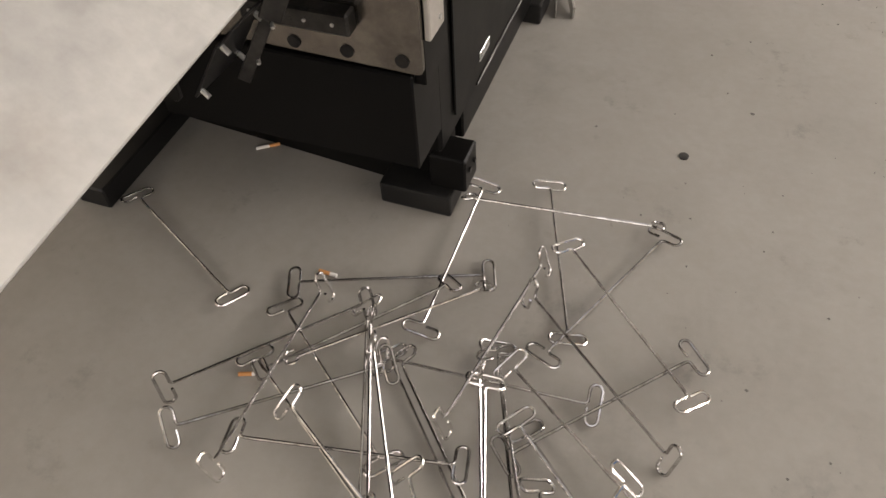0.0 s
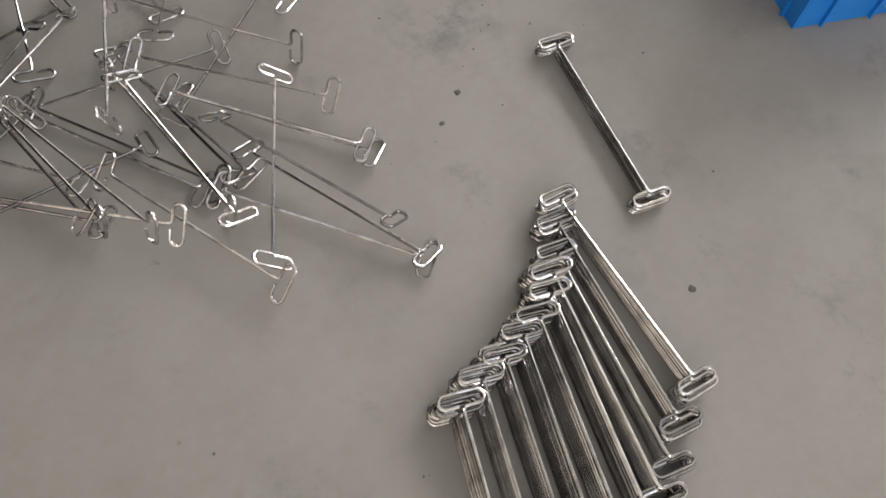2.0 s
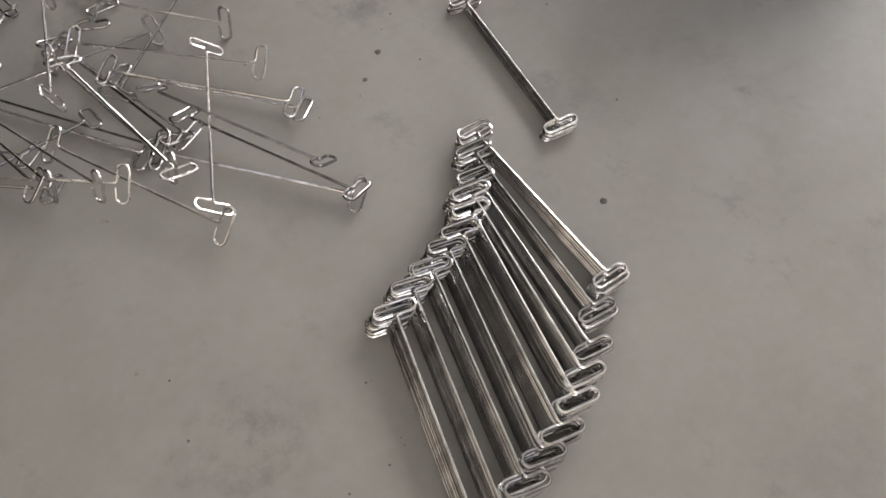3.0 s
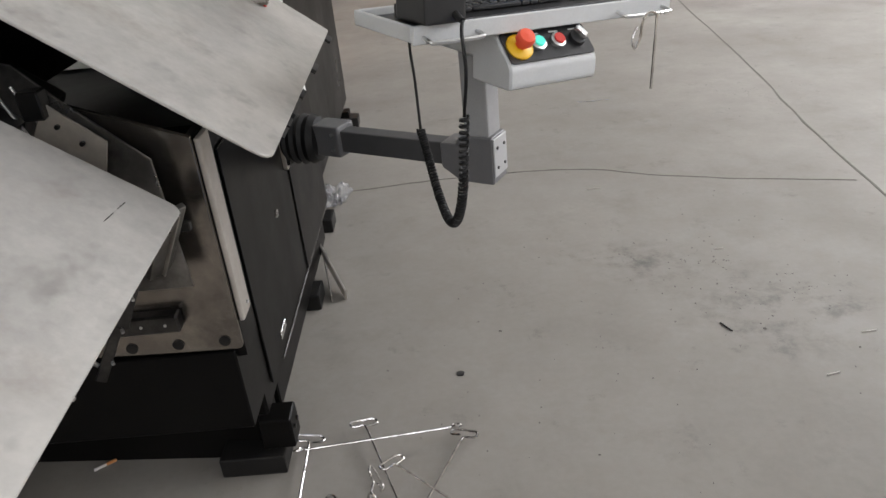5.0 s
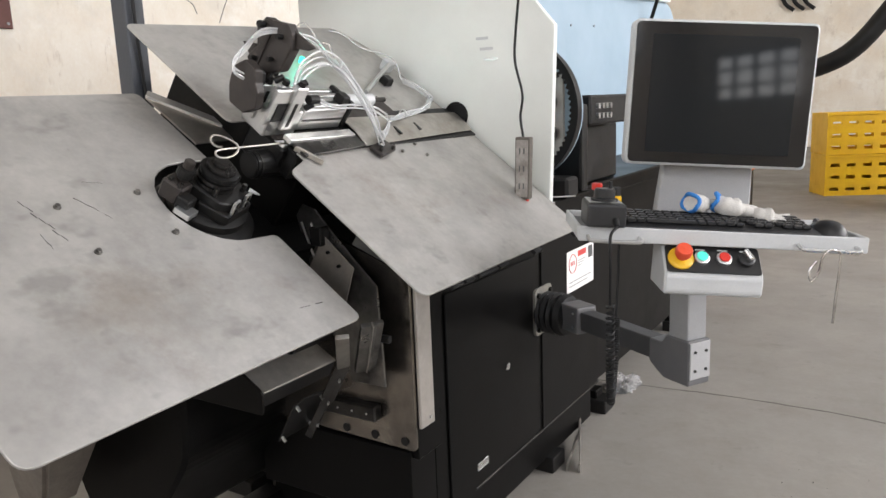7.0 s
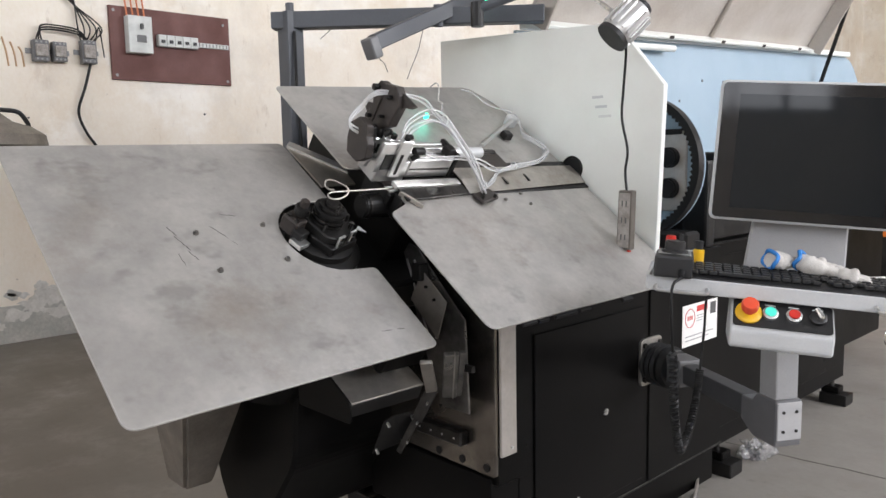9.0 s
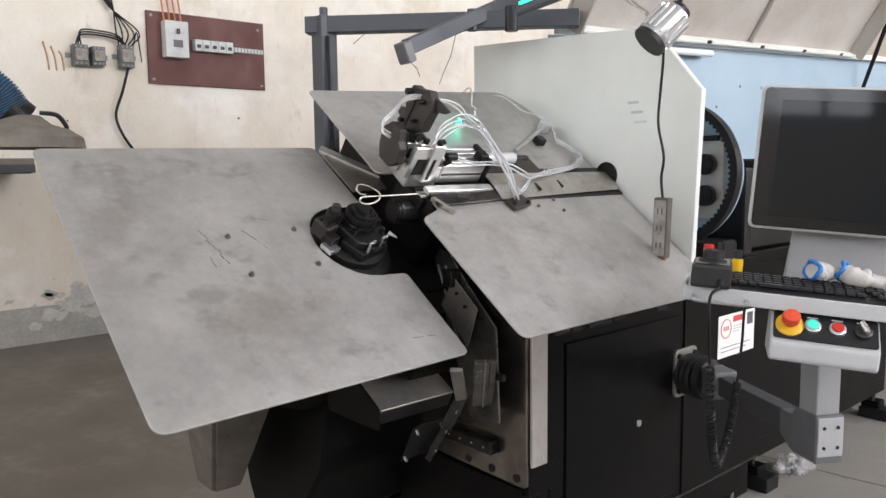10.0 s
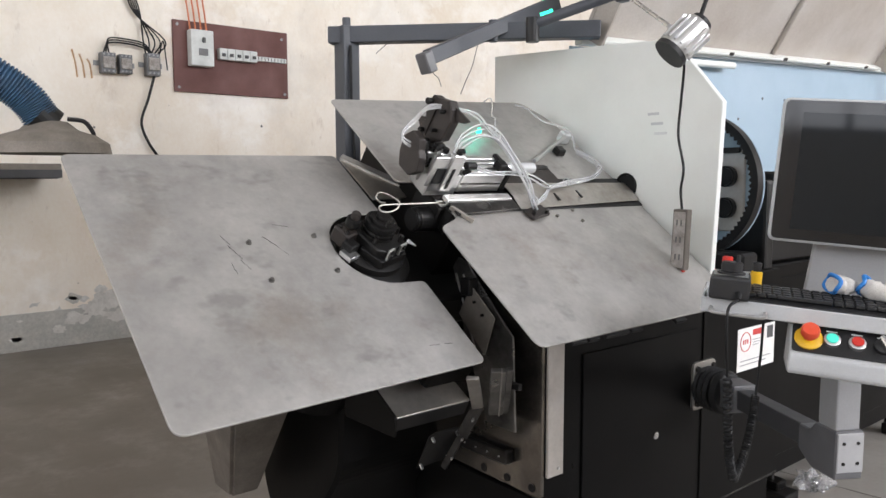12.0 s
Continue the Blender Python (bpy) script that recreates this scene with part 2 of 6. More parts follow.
ALU = material("brushed_aluminium", (0.72, 0.72, 0.71), (0.55, 0.55, 0.54), 0.3, 0.95, 5, 90, 0.5, 0.03, 0.15, stretch=(1, 0.1, 1))
WIRE = material("bright_steel_wire", (0.84, 0.83, 0.82), (0.27, 0.25, 0.235), 0.20, 1.0, 30, 260, 0.45, 0.03, 0.2, vary=0.45)
RUST = material("rusty_steel_mesh", (0.44, 0.39, 0.34), (0.17, 0.14, 0.115), 0.6, 0.4, 8, 60, 0.5, 0.2, 0.3, vary=0.5)
RUBBER = material("black_rubber", (0.006, 0.006, 0.006), (0.012, 0.012, 0.012), 0.5, 0, 8, 200, 0.5, 0.08, 0.2, spec=0.3)
BLACKPLASTIC = material("black_plastic", (0.010, 0.010, 0.011), (0.018, 0.018, 0.018), 0.4, 0, 8, 300, 0.5, 0.1, 0.2)
SCREEN = material("dark_lcd_glass", (0.010, 0.012, 0.014), (0.012, 0.014, 0.016), 0.05, 0, 2, 300, 0.5, 0.0, 0.05, spec=0.30)
BEZEL = material("glossy_black_bezel", (0.01, 0.01, 0.011), (0.012, 0.012, 0.013), 0.08, 0, 2, 300, 0.5, 0.0, 0.05)
RED = material("red_plastic", (0.60, 0.03, 0.02), (0.5, 0.03, 0.02), 0.3, 0, 6, 200, 0.5, 0.02, 0.1)
ESTOP = material("orange_red_plastic", (0.75, 0.09, 0.035), (0.65, 0.07, 0.03), 0.32, 0, 6, 200, 0.5, 0.02, 0.1)
YELLOW = material("yellow_plastic", (0.80, 0.48, 0.01), (0.68, 0.38, 0.01), 0.4, 0, 6, 200, 0.5, 0.03, 0.1)
ORANGE = material("orange_paint", (0.80, 0.22, 0.02), (0.7, 0.18, 0.02), 0.45, 0, 3, 200, 0.5, 0.03, 0.1)
GREEN = glowing("lit_green_lens", (0.05, 0.55, 0.42), 0.7)
GREEN_LED = glowing("green_lamp", (0.02, 0.9, 0.45), 3.0)
BLUE = material("blue_crate_plastic", (0.008, 0.22, 0.68), (0.008, 0.17, 0.55), 0.42, 0, 6, 200, 0.5, 0.05, 0.1)
PAPER = material("white_paper", (0.80, 0.79, 0.76), (0.7, 0.69, 0.66), 0.8, 0, 12, 200, 0.5, 0.05, 0.1)
INKRED = material("red_print", (0.62, 0.06, 0.05), (0.5, 0.05, 0.04), 0.6, 0, 30, 200, 0.5, 0.0, 0.1)
INK = material("dark_print", (0.06, 0.06, 0.06), (0.1, 0.1, 0.1), 0.6, 0, 30, 200, 0.5, 0.0, 0.1)
CLOTHW = material("white_knit", (0.66, 0.64, 0.60), (0.45, 0.43, 0.40), 0.9, 0, 20, 400, 0.5, 0.5, 0.4)
CLOTHB = material("blue_latex_dip", (0.03, 0.22, 0.60), (0.02, 0.16, 0.48), 0.6, 0, 20, 300, 0.5, 0.3, 0.3)
BROWNBOARD = material("brown_backing_board", (0.15, 0.055, 0.045), (0.11, 0.045, 0.038), 0.6, 0, 5, 120, 0.5, 0.08, 0.2)
BAKELITE = material("off_white_switchgear", (0.66, 0.68, 0.66), (0.5, 0.52, 0.5), 0.5, 0, 12, 200, 0.5, 0.05, 0.15)
COPPER = material("orange_wire_insulation", (0.62, 0.2, 0.08), (0.5, 0.15, 0.06), 0.5)
HOSEBLUE = material("blue_flexible_duct", (0.05, 0.13, 0.24), (0.06, 0.10, 0.15), 0.6, 0, 10, 150, 0.5, 0.1, 0.3)
KHAKI = material("dusty_khaki_sheet", (0.13, 0.112, 0.092), (0.08, 0.07, 0.058), 0.7, 0, 7, 120, 0.5, 0.1, 0.3)
HOODKHAKI = material("pale_khaki_sheet", (0.25, 0.22, 0.185), (0.17, 0.15, 0.125), 0.7, 0, 7, 120, 0.5, 0.1, 0.3)
CLEAR = glass_like("clear_hose", (0.96, 0.97, 0.97), 0.08, 0.62)
FILM = glass_like("crumpled_film", (0.95, 0.95, 0.95), 0.08, 0.8)
CIGPAPER = material("cigarette_paper", (0.75, 0.73, 0.70), (0.6, 0.58, 0.55), 0.8)
FILTER = material("cork_filter", (0.55, 0.25, 0.09), (0.45, 0.2, 0.07), 0.8, 0, 200, 400)
GRIMY = material("grimy_off_white_plastic", (0.42, 0.39, 0.36), (0.16, 0.14, 0.12), 0.55, 0, 28, 200, 0.5, 0.1, 0.3)
DIRT = material("dark_dirt", (0.075, 0.068, 0.06), (0.12, 0.11, 0.10), 0.9, 0, 60, 300, 0.5, 0.4, 0.4)
CRACKFILL = material("crack_dirt", (0.10, 0.09, 0.08), (0.16, 0.15, 0.13), 0.95, 0, 20, 200)


# ---- builders ----
def part(name, bm, mat, parent=None, label="", smooth=False):
    me = bpy.data.meshes.new(name)
    bmesh.ops.recalc_face_normals(bm, faces=bm.faces)
    bm.to_mesh(me)
    bm.free()
    me.materials.append(mat)
    if smooth:
        me.shade_smooth()
        me.set_sharp_from_angle(angle=radians(40))
    ob = new(name, me)
    ob.parent = parent
    if label:
        tagged(ob, label)
    return ob


def thing(name, m, label, category, group="", kind=""):
    ob = new(name)
    ob.empty_display_size = 0.05
    ob.matrix_world = m
    return tagged(ob, label, category, group, kind)


def box(x0, x1, y0, y1, z0, z1, bevel=0.0, seg=1, m=None, bm=None):
    own = bmesh.new()
    bmesh.ops.create_cube(own, size=1.0)
    for v in own.verts:
        v.co = Vector(((x0 + x1) / 2 + v.co.x * (x1 - x0), (y0 + y1) / 2 + v.co.y * (y1 - y0), (z0 + z1) / 2 + v.co.z * (z1 - z0)))
    if bevel:
        bmesh.ops.bevel(own, geom=own.edges[:], offset=bevel, segments=seg, affect="EDGES", profile=0.6)
    return joined(own, m, bm)


def joined(own, m=None, bm=None):
    if m is not None:
        own.transform(m)
    if bm is None:
        return own
    me = bpy.data.meshes.new("scratch")
    own.to_mesh(me)
    own.free()
    bm.from_mesh(me)
    bpy.data.meshes.remove(me)
    return bm


def rod(p0, p1, r, seg=16, r2=None, bevel=0.0, m=None, bm=None):
    """A cylinder or cone frustum between two points."""
    own = bmesh.new()
    p0, p1 = Vector(p0), Vector(p1)
    bmesh.ops.create_cone(own, cap_ends=True, segments=seg, radius1=r, radius2=r if r2 is None else r2, depth=(p1 - p0).length)
    if bevel:
        edges = [e for e in own.edges if abs(e.verts[0].co.z - e.verts[1].co.z) < 1e-6]
        bmesh.ops.bevel(own, geom=edges, offset=bevel, segments=2, affect="EDGES")
    own.transform(Matrix.Translation((p0 + p1) / 2) @ (p1 - p0).to_track_quat("Z", "Y").to_matrix().to_4x4())
    return joined(own, m, bm)


def tube(points, r, seg=6, closed=False, m=None, bm=None, radii=None):
    """A round section swept along points."""
    own = bmesh.new()
    pts = [Vector(p) for p in points]
    count = len(pts)
    rings, ref = [], None
    for i, p in enumerate(pts):
        a = pts[(i - 1) % count] if closed or i else p
        b = pts[(i + 1) % count] if closed or i < count - 1 else p
        d = (b - a).normalized()
        if ref is None:
            ref = d.orthogonal().normalized()
        ref = (ref - d * ref.dot(d)).normalized()
        side = d.cross(ref)
        rad = radii[i] if radii else r
        rings.append([own.verts.new(p + rad * (math.cos(2 * math.pi * k / seg) * ref + math.sin(2 * math.pi * k / seg) * side)) for k in range(seg)])
    for i in range(count if closed else count - 1):
        s, t = rings[i], rings[(i + 1) % count]
        for k in range(seg):
            own.faces.new((s[k], s[(k + 1) % seg], t[(k + 1) % seg], t[k]))
    if not closed:
        own.faces.new(rings[0][::-1])
        own.faces.new(rings[-1])
    return joined(own, m, bm)


def smooth_path(points, steps=8):
    """Catmull-Rom through points."""
    p = [Vector(q) for q in points]
    p = [2 * p[0] - p[1]] + p + [2 * p[-1] - p[-2]]
    out = []
    for i in range(1, len(p) - 2):
        for k in range(steps):
            t = k / steps
            out.append(0.5 * (2 * p[i] + (p[i + 1] - p[i - 1]) * t + (2 * p[i - 1] - 5 * p[i] + 4 * p[i + 1] - p[i + 2]) * t * t
                              + (3 * p[i] - p[i - 1] - 3 * p[i + 1] + p[i + 2]) * t ** 3))
    return out + [p[-2]]


def rounded(poly, radius, steps=5):
    """A polygon with its corners rounded."""
    out = []
    n = len(poly)
    for i, p in enumerate(poly):
        r = radius[i] if isinstance(radius, (list, tuple)) else radius
        p, a, b = Vector(p), Vector(poly[i - 1]), Vector(poly[(i + 1) % n])
        if r <= 0:
            out.append(p)
            continue
        s, e = p + (a - p).normalized() * r, p + (b - p).normalized() * r
        for k in range(steps + 1):
            t = k / steps
            out.append(s * (1 - t) ** 2 + p * 2 * t * (1 - t) + e * t * t)
    return out


def slab(poly, z0, z1, bevel=0.0, m=None, bm=None):
    """A polygon in xy given thickness."""
    own = bmesh.new()
    lo = [own.verts.new((p[0], p[1], z0)) for p in poly]
    face = own.faces.new(lo)
    made = bmesh.ops.extrude_face_region(own, geom=[face])
    bmesh.ops.translate(own, verts=[g for g in made["geom"] if isinstance(g, bmesh.types.BMVert)], vec=(0, 0, z1 - z0))
    bmesh.ops.recalc_face_normals(own, faces=own.faces)
    if bevel:
        edges = [e for e in own.edges if len({round(v.co.z, 6) for v in e.verts}) == 1]
        bmesh.ops.bevel(own, geom=edges, offset=bevel, segments=1, affect="EDGES")
    return joined(own, m, bm)


def lathe(profile, seg=24, m=None, bm=None):
    """Profile of (radius, z) turned about z."""
    own = bmesh.new()
    rings = []
    for r, z in profile:
        rings.append([own.verts.new((r * math.cos(2 * math.pi * k / seg), r * math.sin(2 * math.pi * k / seg), z)) for k in range(seg)])
    for s, t in zip(rings, rings[1:]):
        for k in range(seg):
            own.faces.new((s[k], s[(k + 1) % seg], t[(k + 1) % seg], t[k]))
    own.faces.new(rings[0][::-1])
    own.faces.new(rings[-1])
    return joined(own, m, bm)


def beam(p, q, w, h, bevel=0.006):
    """A straight bar of section w by h between two points."""
    p, q = Vector(p), Vector(q)
    d = q - p
    m = Matrix.Translation(p) @ Matrix.Rotation(math.atan2(d.y, d.x), 4, "Z") @ Matrix.Rotation(-math.asin(d.z / d.length), 4, "Y")
    return box(0, d.length, -w / 2, w / 2, -h / 2, h / 2, bevel, 2, m=m)


def sheet(corners, t):
    """A flat sheet of thickness t through its corners."""
    pts = [Vector(c) for c in corners]
    n = (pts[1] - pts[0]).cross(pts[2] - pts[0]).normalized() * t
    bm = bmesh.new()
    lo, hi = [bm.verts.new(p) for p in pts], [bm.verts.new(p + n) for p in pts]
    bm.faces.new(lo)
    bm.faces.new(hi[::-1])
    for k in range(len(pts)):
        j = (k + 1) % len(pts)
        bm.faces.new((lo[k], lo[j], hi[j], hi[k]))
    bmesh.ops.bevel(bm, geom=bm.edges[:], offset=t * 0.3, segments=1, affect="EDGES")
    return bm


def bolt(name, place, axis, r, h, parent, mat=None):
    p, a = Vector(place), Vector(axis).normalized()
    bm = rod(p, p + a * h, r, 6)
    rod(p, p + a * h * 0.3, r * 1.35, 12, bm=bm)
    return part(name, bm, mat or GREASY, parent)


# yz-polygon (y, z) extruded in x: maps slab (x, y, z) to (z, x, y)
def M_YZ(x=0.0):
    return Matrix(((0, 0, 1, x), (1, 0, 0, 0), (0, 1, 0, 0), (0, 0, 0, 1)))


# xz-polygon (x, z) extruded in y: maps (x, y, z) to (x, z, y)
def M_XZ(y=0.0):
    return Matrix(((1, 0, 0, 0), (0, 0, 1, y), (0, 1, 0, 0), (0, 0, 0, 1)))


# ---- the hall ----
W0, W1, S0, N1, H = ROOM


def wall_with_windows(name, m, length, height, openings, mat):
    """A wall 0.24 thick along x from 0 to length, cut by openings (x0, x1, z0, z1)."""
    xs = sorted({0.0, length, *(o[0] for o in openings), *(o[1] for o in openings)})
    bm = bmesh.new()
    for a, b in zip(xs, xs[1:]):
        cut = [(o[2], o[3]) for o in openings if o[0] <= a and b <= o[1]]
        spans = [(0, cut[0][0]), (cut[0][1], height)] if cut else [(0, height)]
        for z0, z1 in spans:
            box(a, b, 0, 0.24, z0, z1, bm=bm)
    ob = part(name, bm, mat)
    ob.matrix_world = m
    return tagged(ob, "cream plastered wall of a workshop hall", "wall", kind="structure")


floor = part("floor", box(W0 - 0.3, W1 + 0.3, S0 - 0.3, N1 + 0.3, -0.2, 0.0), CONCRETE)
tagged(floor, "worn grey-brown concrete floor with oil spots", "floor", kind="structure")
west = part("wall_west", box(W0 - 0.24, W0, S0, N1, 0, H), PLASTER)
tagged(west, "cream stained plaster wall with peeling paint", "wall", kind="structure")
dado = part("wall_dado", box(W0, W0 + 0.012, S0, N1, 0, 0.27), DADO)
tagged(dado, "grey painted band with flaked edge along the wall foot", "dado", kind="structure")
north = part("wall_north", box(W0 - 0.24, W1 + 0.24, N1, N1 + 0.24, 0, H), PLASTER)
tagged(north, "cream plaster end wall of the hall", "wall", kind="structure")
east_open = [(c - w / 2 - S0, c + w / 2 - S0, lo, hi) for k, c, w, lo, hi in WINDOWS if k == "east"]
wall_with_windows("wall_east", pose(W1 + 0.24, S0, 0, 0, 0, 90), N1 - S0, H, east_open, PLASTER)
south_open = [(c - w / 2 - W0, c + w / 2 - W0, lo, hi) for k, c, w, lo, hi in WINDOWS if k == "south"]
wall_with_windows("wall_south", pose(W0, S0 - 0.24, 0), W1 - W0, H, south_open, PLASTER)
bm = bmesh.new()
# openings cut for the added overhead lamps
holes = [(x - 0.6, x + 0.6, y - 1.6, y + 1.6) for x, y in ADDED_TOPLIGHTS]
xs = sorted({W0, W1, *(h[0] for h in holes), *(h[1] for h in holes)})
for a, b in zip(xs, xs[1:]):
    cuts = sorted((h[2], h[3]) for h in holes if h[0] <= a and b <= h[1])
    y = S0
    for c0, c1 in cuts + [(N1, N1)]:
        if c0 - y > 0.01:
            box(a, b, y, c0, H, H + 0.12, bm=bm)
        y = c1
tagged(part("ceiling", bm, ROOF), "grey sheet roof with openings added for overhead lamps", "ceiling", kind="structure")
for wall, c, w, lo, hi in WINDOWS:
    m = pose(W1 + 0.10, c, 0, 0, 0, 90) if wall == "east" else pose(c, S0 - 0.10, 0)
    win = thing("window_1", m, "steel-framed hall window with small panes", "window", kind="structure")
    bm = box(-w / 2, w / 2, -0.03, 0.03, lo, lo + 0.06)
    box(-w / 2, w / 2, -0.03, 0.03, hi - 0.06, hi, bm=bm)
    for k in range(5):
        x = -w / 2 + 0.03 + (w - 0.06) * k / 4
        box(x - 0.025, x + 0.025, -0.025, 0.025, lo + 0.06, hi - 0.06, bm=bm)
    for k in (1, 2):
        z = lo + (hi - lo) * k / 3
        box(-w / 2 + 0.055, w / 2 - 0.055, -0.02, 0.02, z - 0.02, z + 0.02, bm=bm)
    part("window_frame", bm, GREY, win)


# ---- the wire bending machine ----
SLOPE = 37.4
PLANE_R = pose(0, 0, 1.048, 0, SLOPE, 0)      # x runs down the slope, y along the machine, z off the plate
PLANE_L = pose(0, 0, 0.903, 0, SLOPE, 0)
machine = thing("wire_bending_machine", pose(0, 0, 0), "black wire bending machine with sloping bare steel tables", "machine")

# main cabinet
cabinet = part("cabinet", box(-0.92, 0.0, 0.10, 1.24, 0.185, 0.86, 0.006), BLACK, machine, "black enamelled steel cabinet")
part("cabinet_door", box(0.0015, 0.006, 0.165, 0.70, 0.225, 0.79, 0.002), BLACK, cabinet)
part("side_panel", box(0.0015, 0.005, 0.735, 1.215, 0.20, 0.84, 0.002), BLACK, cabinet)
bm = rod((0.006, 0.49, 0.498), (0.011, 0.49, 0.498), 0.011, 16)
box(0.011, 0.013, 0.488, 0.492, 0.491, 0.505, bm=bm)
part("door_lock", bm, ALU, cabinet, "small round chrome lock")
part("door_pull", box(0.006, 0.009, 0.300, 0.362, 0.250, 0.272, 0.002), ALU, cabinet)
part("plinth", box(-0.90, -0.030, 0.30, 1.24, 0.045, 0.183, 0.004), BLACK, machine)
part("front_base", box(-0.50, 0.004, -0.012, 0.098, 0.250, 0.441, 0.003), BLACK, machine, "black front apron below the steel plate")
# black block along the dark floor line below the apron, set slightly askew
part("black_base_block", box(-0.72, -0.03, 0.0, 0.07, 0.0, 0.184, 0.003, m=pose(0, 0.168, 0, 0, 0, -4.6)), BLACK, machine)
part("outrigger_bar", box(-0.765, -0.685, -0.085, 0.235, 0.0, 0.055, 0.004), CAST, machine, "dark steel outrigger bar on the floor")
part("base_rail", box(-0.004, 0.004, 0.30, 1.24, 0.192, 0.199, 0.002), GREASY, machine)


def foot(x, y, turn=0.0, k=1.0):
    """A levelling foot: black block with a bolt through it."""
    f = part("machine_foot", box(-0.075 * k, 0.055, -0.05 * k, 0.05 * k, 0.0, 0.055, 0.006, 2), CAST, machine)
    f.matrix_basis = pose(x, y, 0, 0, 0, turn)
    part("levelling_bolt", rod((-0.03, 0, 0.088), (-0.03, 0, 0.186), 0.011, 8), GREASY, f)
    b = box(-0.07, 0.012, -0.036, 0.036, 0.055, 0.088, 0.004)
    part("foot_bracket", b, BLACK, f)


for fx, fy in ((-0.055, 0.870), (-0.075, 1.42), (-0.07, 2.62), (-0.86, 0.25), (-0.86, 1.30)):
    foot(fx, fy)
corner_foot = part("machine_foot", box(-0.148, 0.006, 0.112, 0.222, 0.0, 0.055, 0.006, 2), CAST, machine)
part("foot_bracket", box(-0.045, 0.032, 0.135, 0.205, 0.056, 0.140, 0.004), BLACK, corner_foot)
for y in (0.155, 0.185):
    part("bracket_bolt", rod((0.032, y, 0.105), (0.037, y, 0.105), 0.006, 8), GREASY, corner_foot)

# front steel plate with three holes and a folded ledge
front = slab(rounded([(-0.42, 0.455), (0.022, 0.445), (0.022, 0.875), (-0.38, 1.03)], [0.0, 0.012, 0.0, 0.0], 4), 0, 0.010, 0.001, M_XZ(-0.010))
fp = part("front_plate", front, PLATE, machine, "smudged bare steel front plate with bolt holes")
for x in (-0.190, -0.100, -0.010):
    bm = rod((x, -0.0125, 0.467), (x, -0.0105, 0.467), 0.011, 20)
    part("bolt_hole", bm, CAST, fp)
part("ledge", box(-0.255, -0.075, -0.040, -0.0105, 0.512, 0.550, 0.004), GREASY, fp, "dark steel angle ledge")
for x in (-0.235, -0.19, -0.145, -0.10):
    part("rivet", rod((x, -0.042, 0.531), (x, -0.040, 0.531), 0.003, 8), ALU, fp)
# light vertical cover strip at the corner
strip = part("corner_strip", box(0.023, 0.033, 0.002, 0.060, 0.50, 0.868, 0.002), STRIP, machine, "pale steel corner cover strip")
part("strip_screw", rod((0.033, 0.04, 0.52), (0.036, 0.04, 0.52), 0.004, 10), ALU, strip)
part("corner_post", box(0.0, 0.022, 0.0, 0.098, 0.42, 0.868, 0.002), BLACK, machine)
# inner web and guides seen between the two tables
web = part("web_plate", slab([(-0.27, 1.05), (-0.20, 0.80), (-0.12, 0.62), (-0.02, 0.62), (-0.03, 0.86), (-0.14, 0.965), (-0.20, 1.03)], 0, 0.006, 0.001, M_XZ(-0.062)), SMOKED, machine, "smudged sheet-steel web plate")
part("web_cover", sheet([(-0.20, -0.090, 0.90), (-0.115, -0.075, 0.80), (-0.085, -0.068, 0.90), (-0.16, -0.080, 0.975)], 0.004), ZINC, web, "folded steel cover")
part("web_block", box(-0.19, -0.155, -0.098, -0.066, 0.95, 0.995, 0.003), CAST, web)
for k in range(2):
    part("web_rib", rod((-0.235 + 0.03 * k, -0.072, 1.0), (-0.155 + 0.03 * k, -0.072, 0.80), 0.0028, 8), ALU, web)
for x, z in ((-0.148, 0.935), (-0.118, 0.905)):
    part("web_screw", rod((x, -0.088, z), (x, -0.082, z), 0.004, 10), CAST, web)
part("guide_bar", beam((0.012, -0.150, 0.800), (-0.066, -0.086, 0.664), 0.036, 0.014, 0.003), SMOKED, machine, "upright steel guide bar")
part("bar_edge", beam((0.021, -0.147, 0.800), (-0.057, -0.083, 0.664), 0.003, 0.018, 0.001), ZINC, machine)
part("guide_bar", beam((0.020, -0.120, 0.800), (-0.056, -0.062, 0.664), 0.016, 0.012, 0.003), SMOKED, machine, "upright steel guide bar")
part("guide_bar", beam((-0.018, -0.205, 0.785), (-0.095, -0.118, 0.675), 0.030, 0.012, 0.003), ZINC, machine, "short steel guide bar")
strip_low = part("guide_strip", beam((-0.086, -0.122, 0.690), (-0.128, -0.144, 0.600), 0.008, 0.030, 0.002), GREASY, machine, "dark slanting steel strip")
part("strip_tail", beam((-0.132, -0.142, 0.600), (-0.182, -0.160, 0.505), 0.008, 0.018, 0.002), GREASY, strip_low)
for k in range(3):
    part("strip_screw_low", rod((-0.100 - 0.03 * k, -0.128 - 0.009 * k, 0.652 - 0.056 * k), (-0.092 - 0.03 * k, -0.140 - 0.009 * k, 0.648 - 0.056 * k), 0.003, 8), ALU, strip_low)
# dark box modelled in place of a band of shade across the web
part("web_shadow_bar", box(-0.075, 0.010, -0.080, -0.066, 0.735, 0.752, 0.002), CAST, web)

# front sloping table
poly = [(-0.145, -0.22), (0.252, -0.208), (0.240, 0.612), (-0.20, 0.612), (-0.20, -0.15), (-0.175, -0.15)]
front_table = part("front_table", slab(rounded(poly, [0.018, 0.03, 0.01, 0, 0, 0.01]), -0.005, 0.0, 0.0012, PLANE_R), STEEL, machine, "sloping bare steel table plate with smudges")
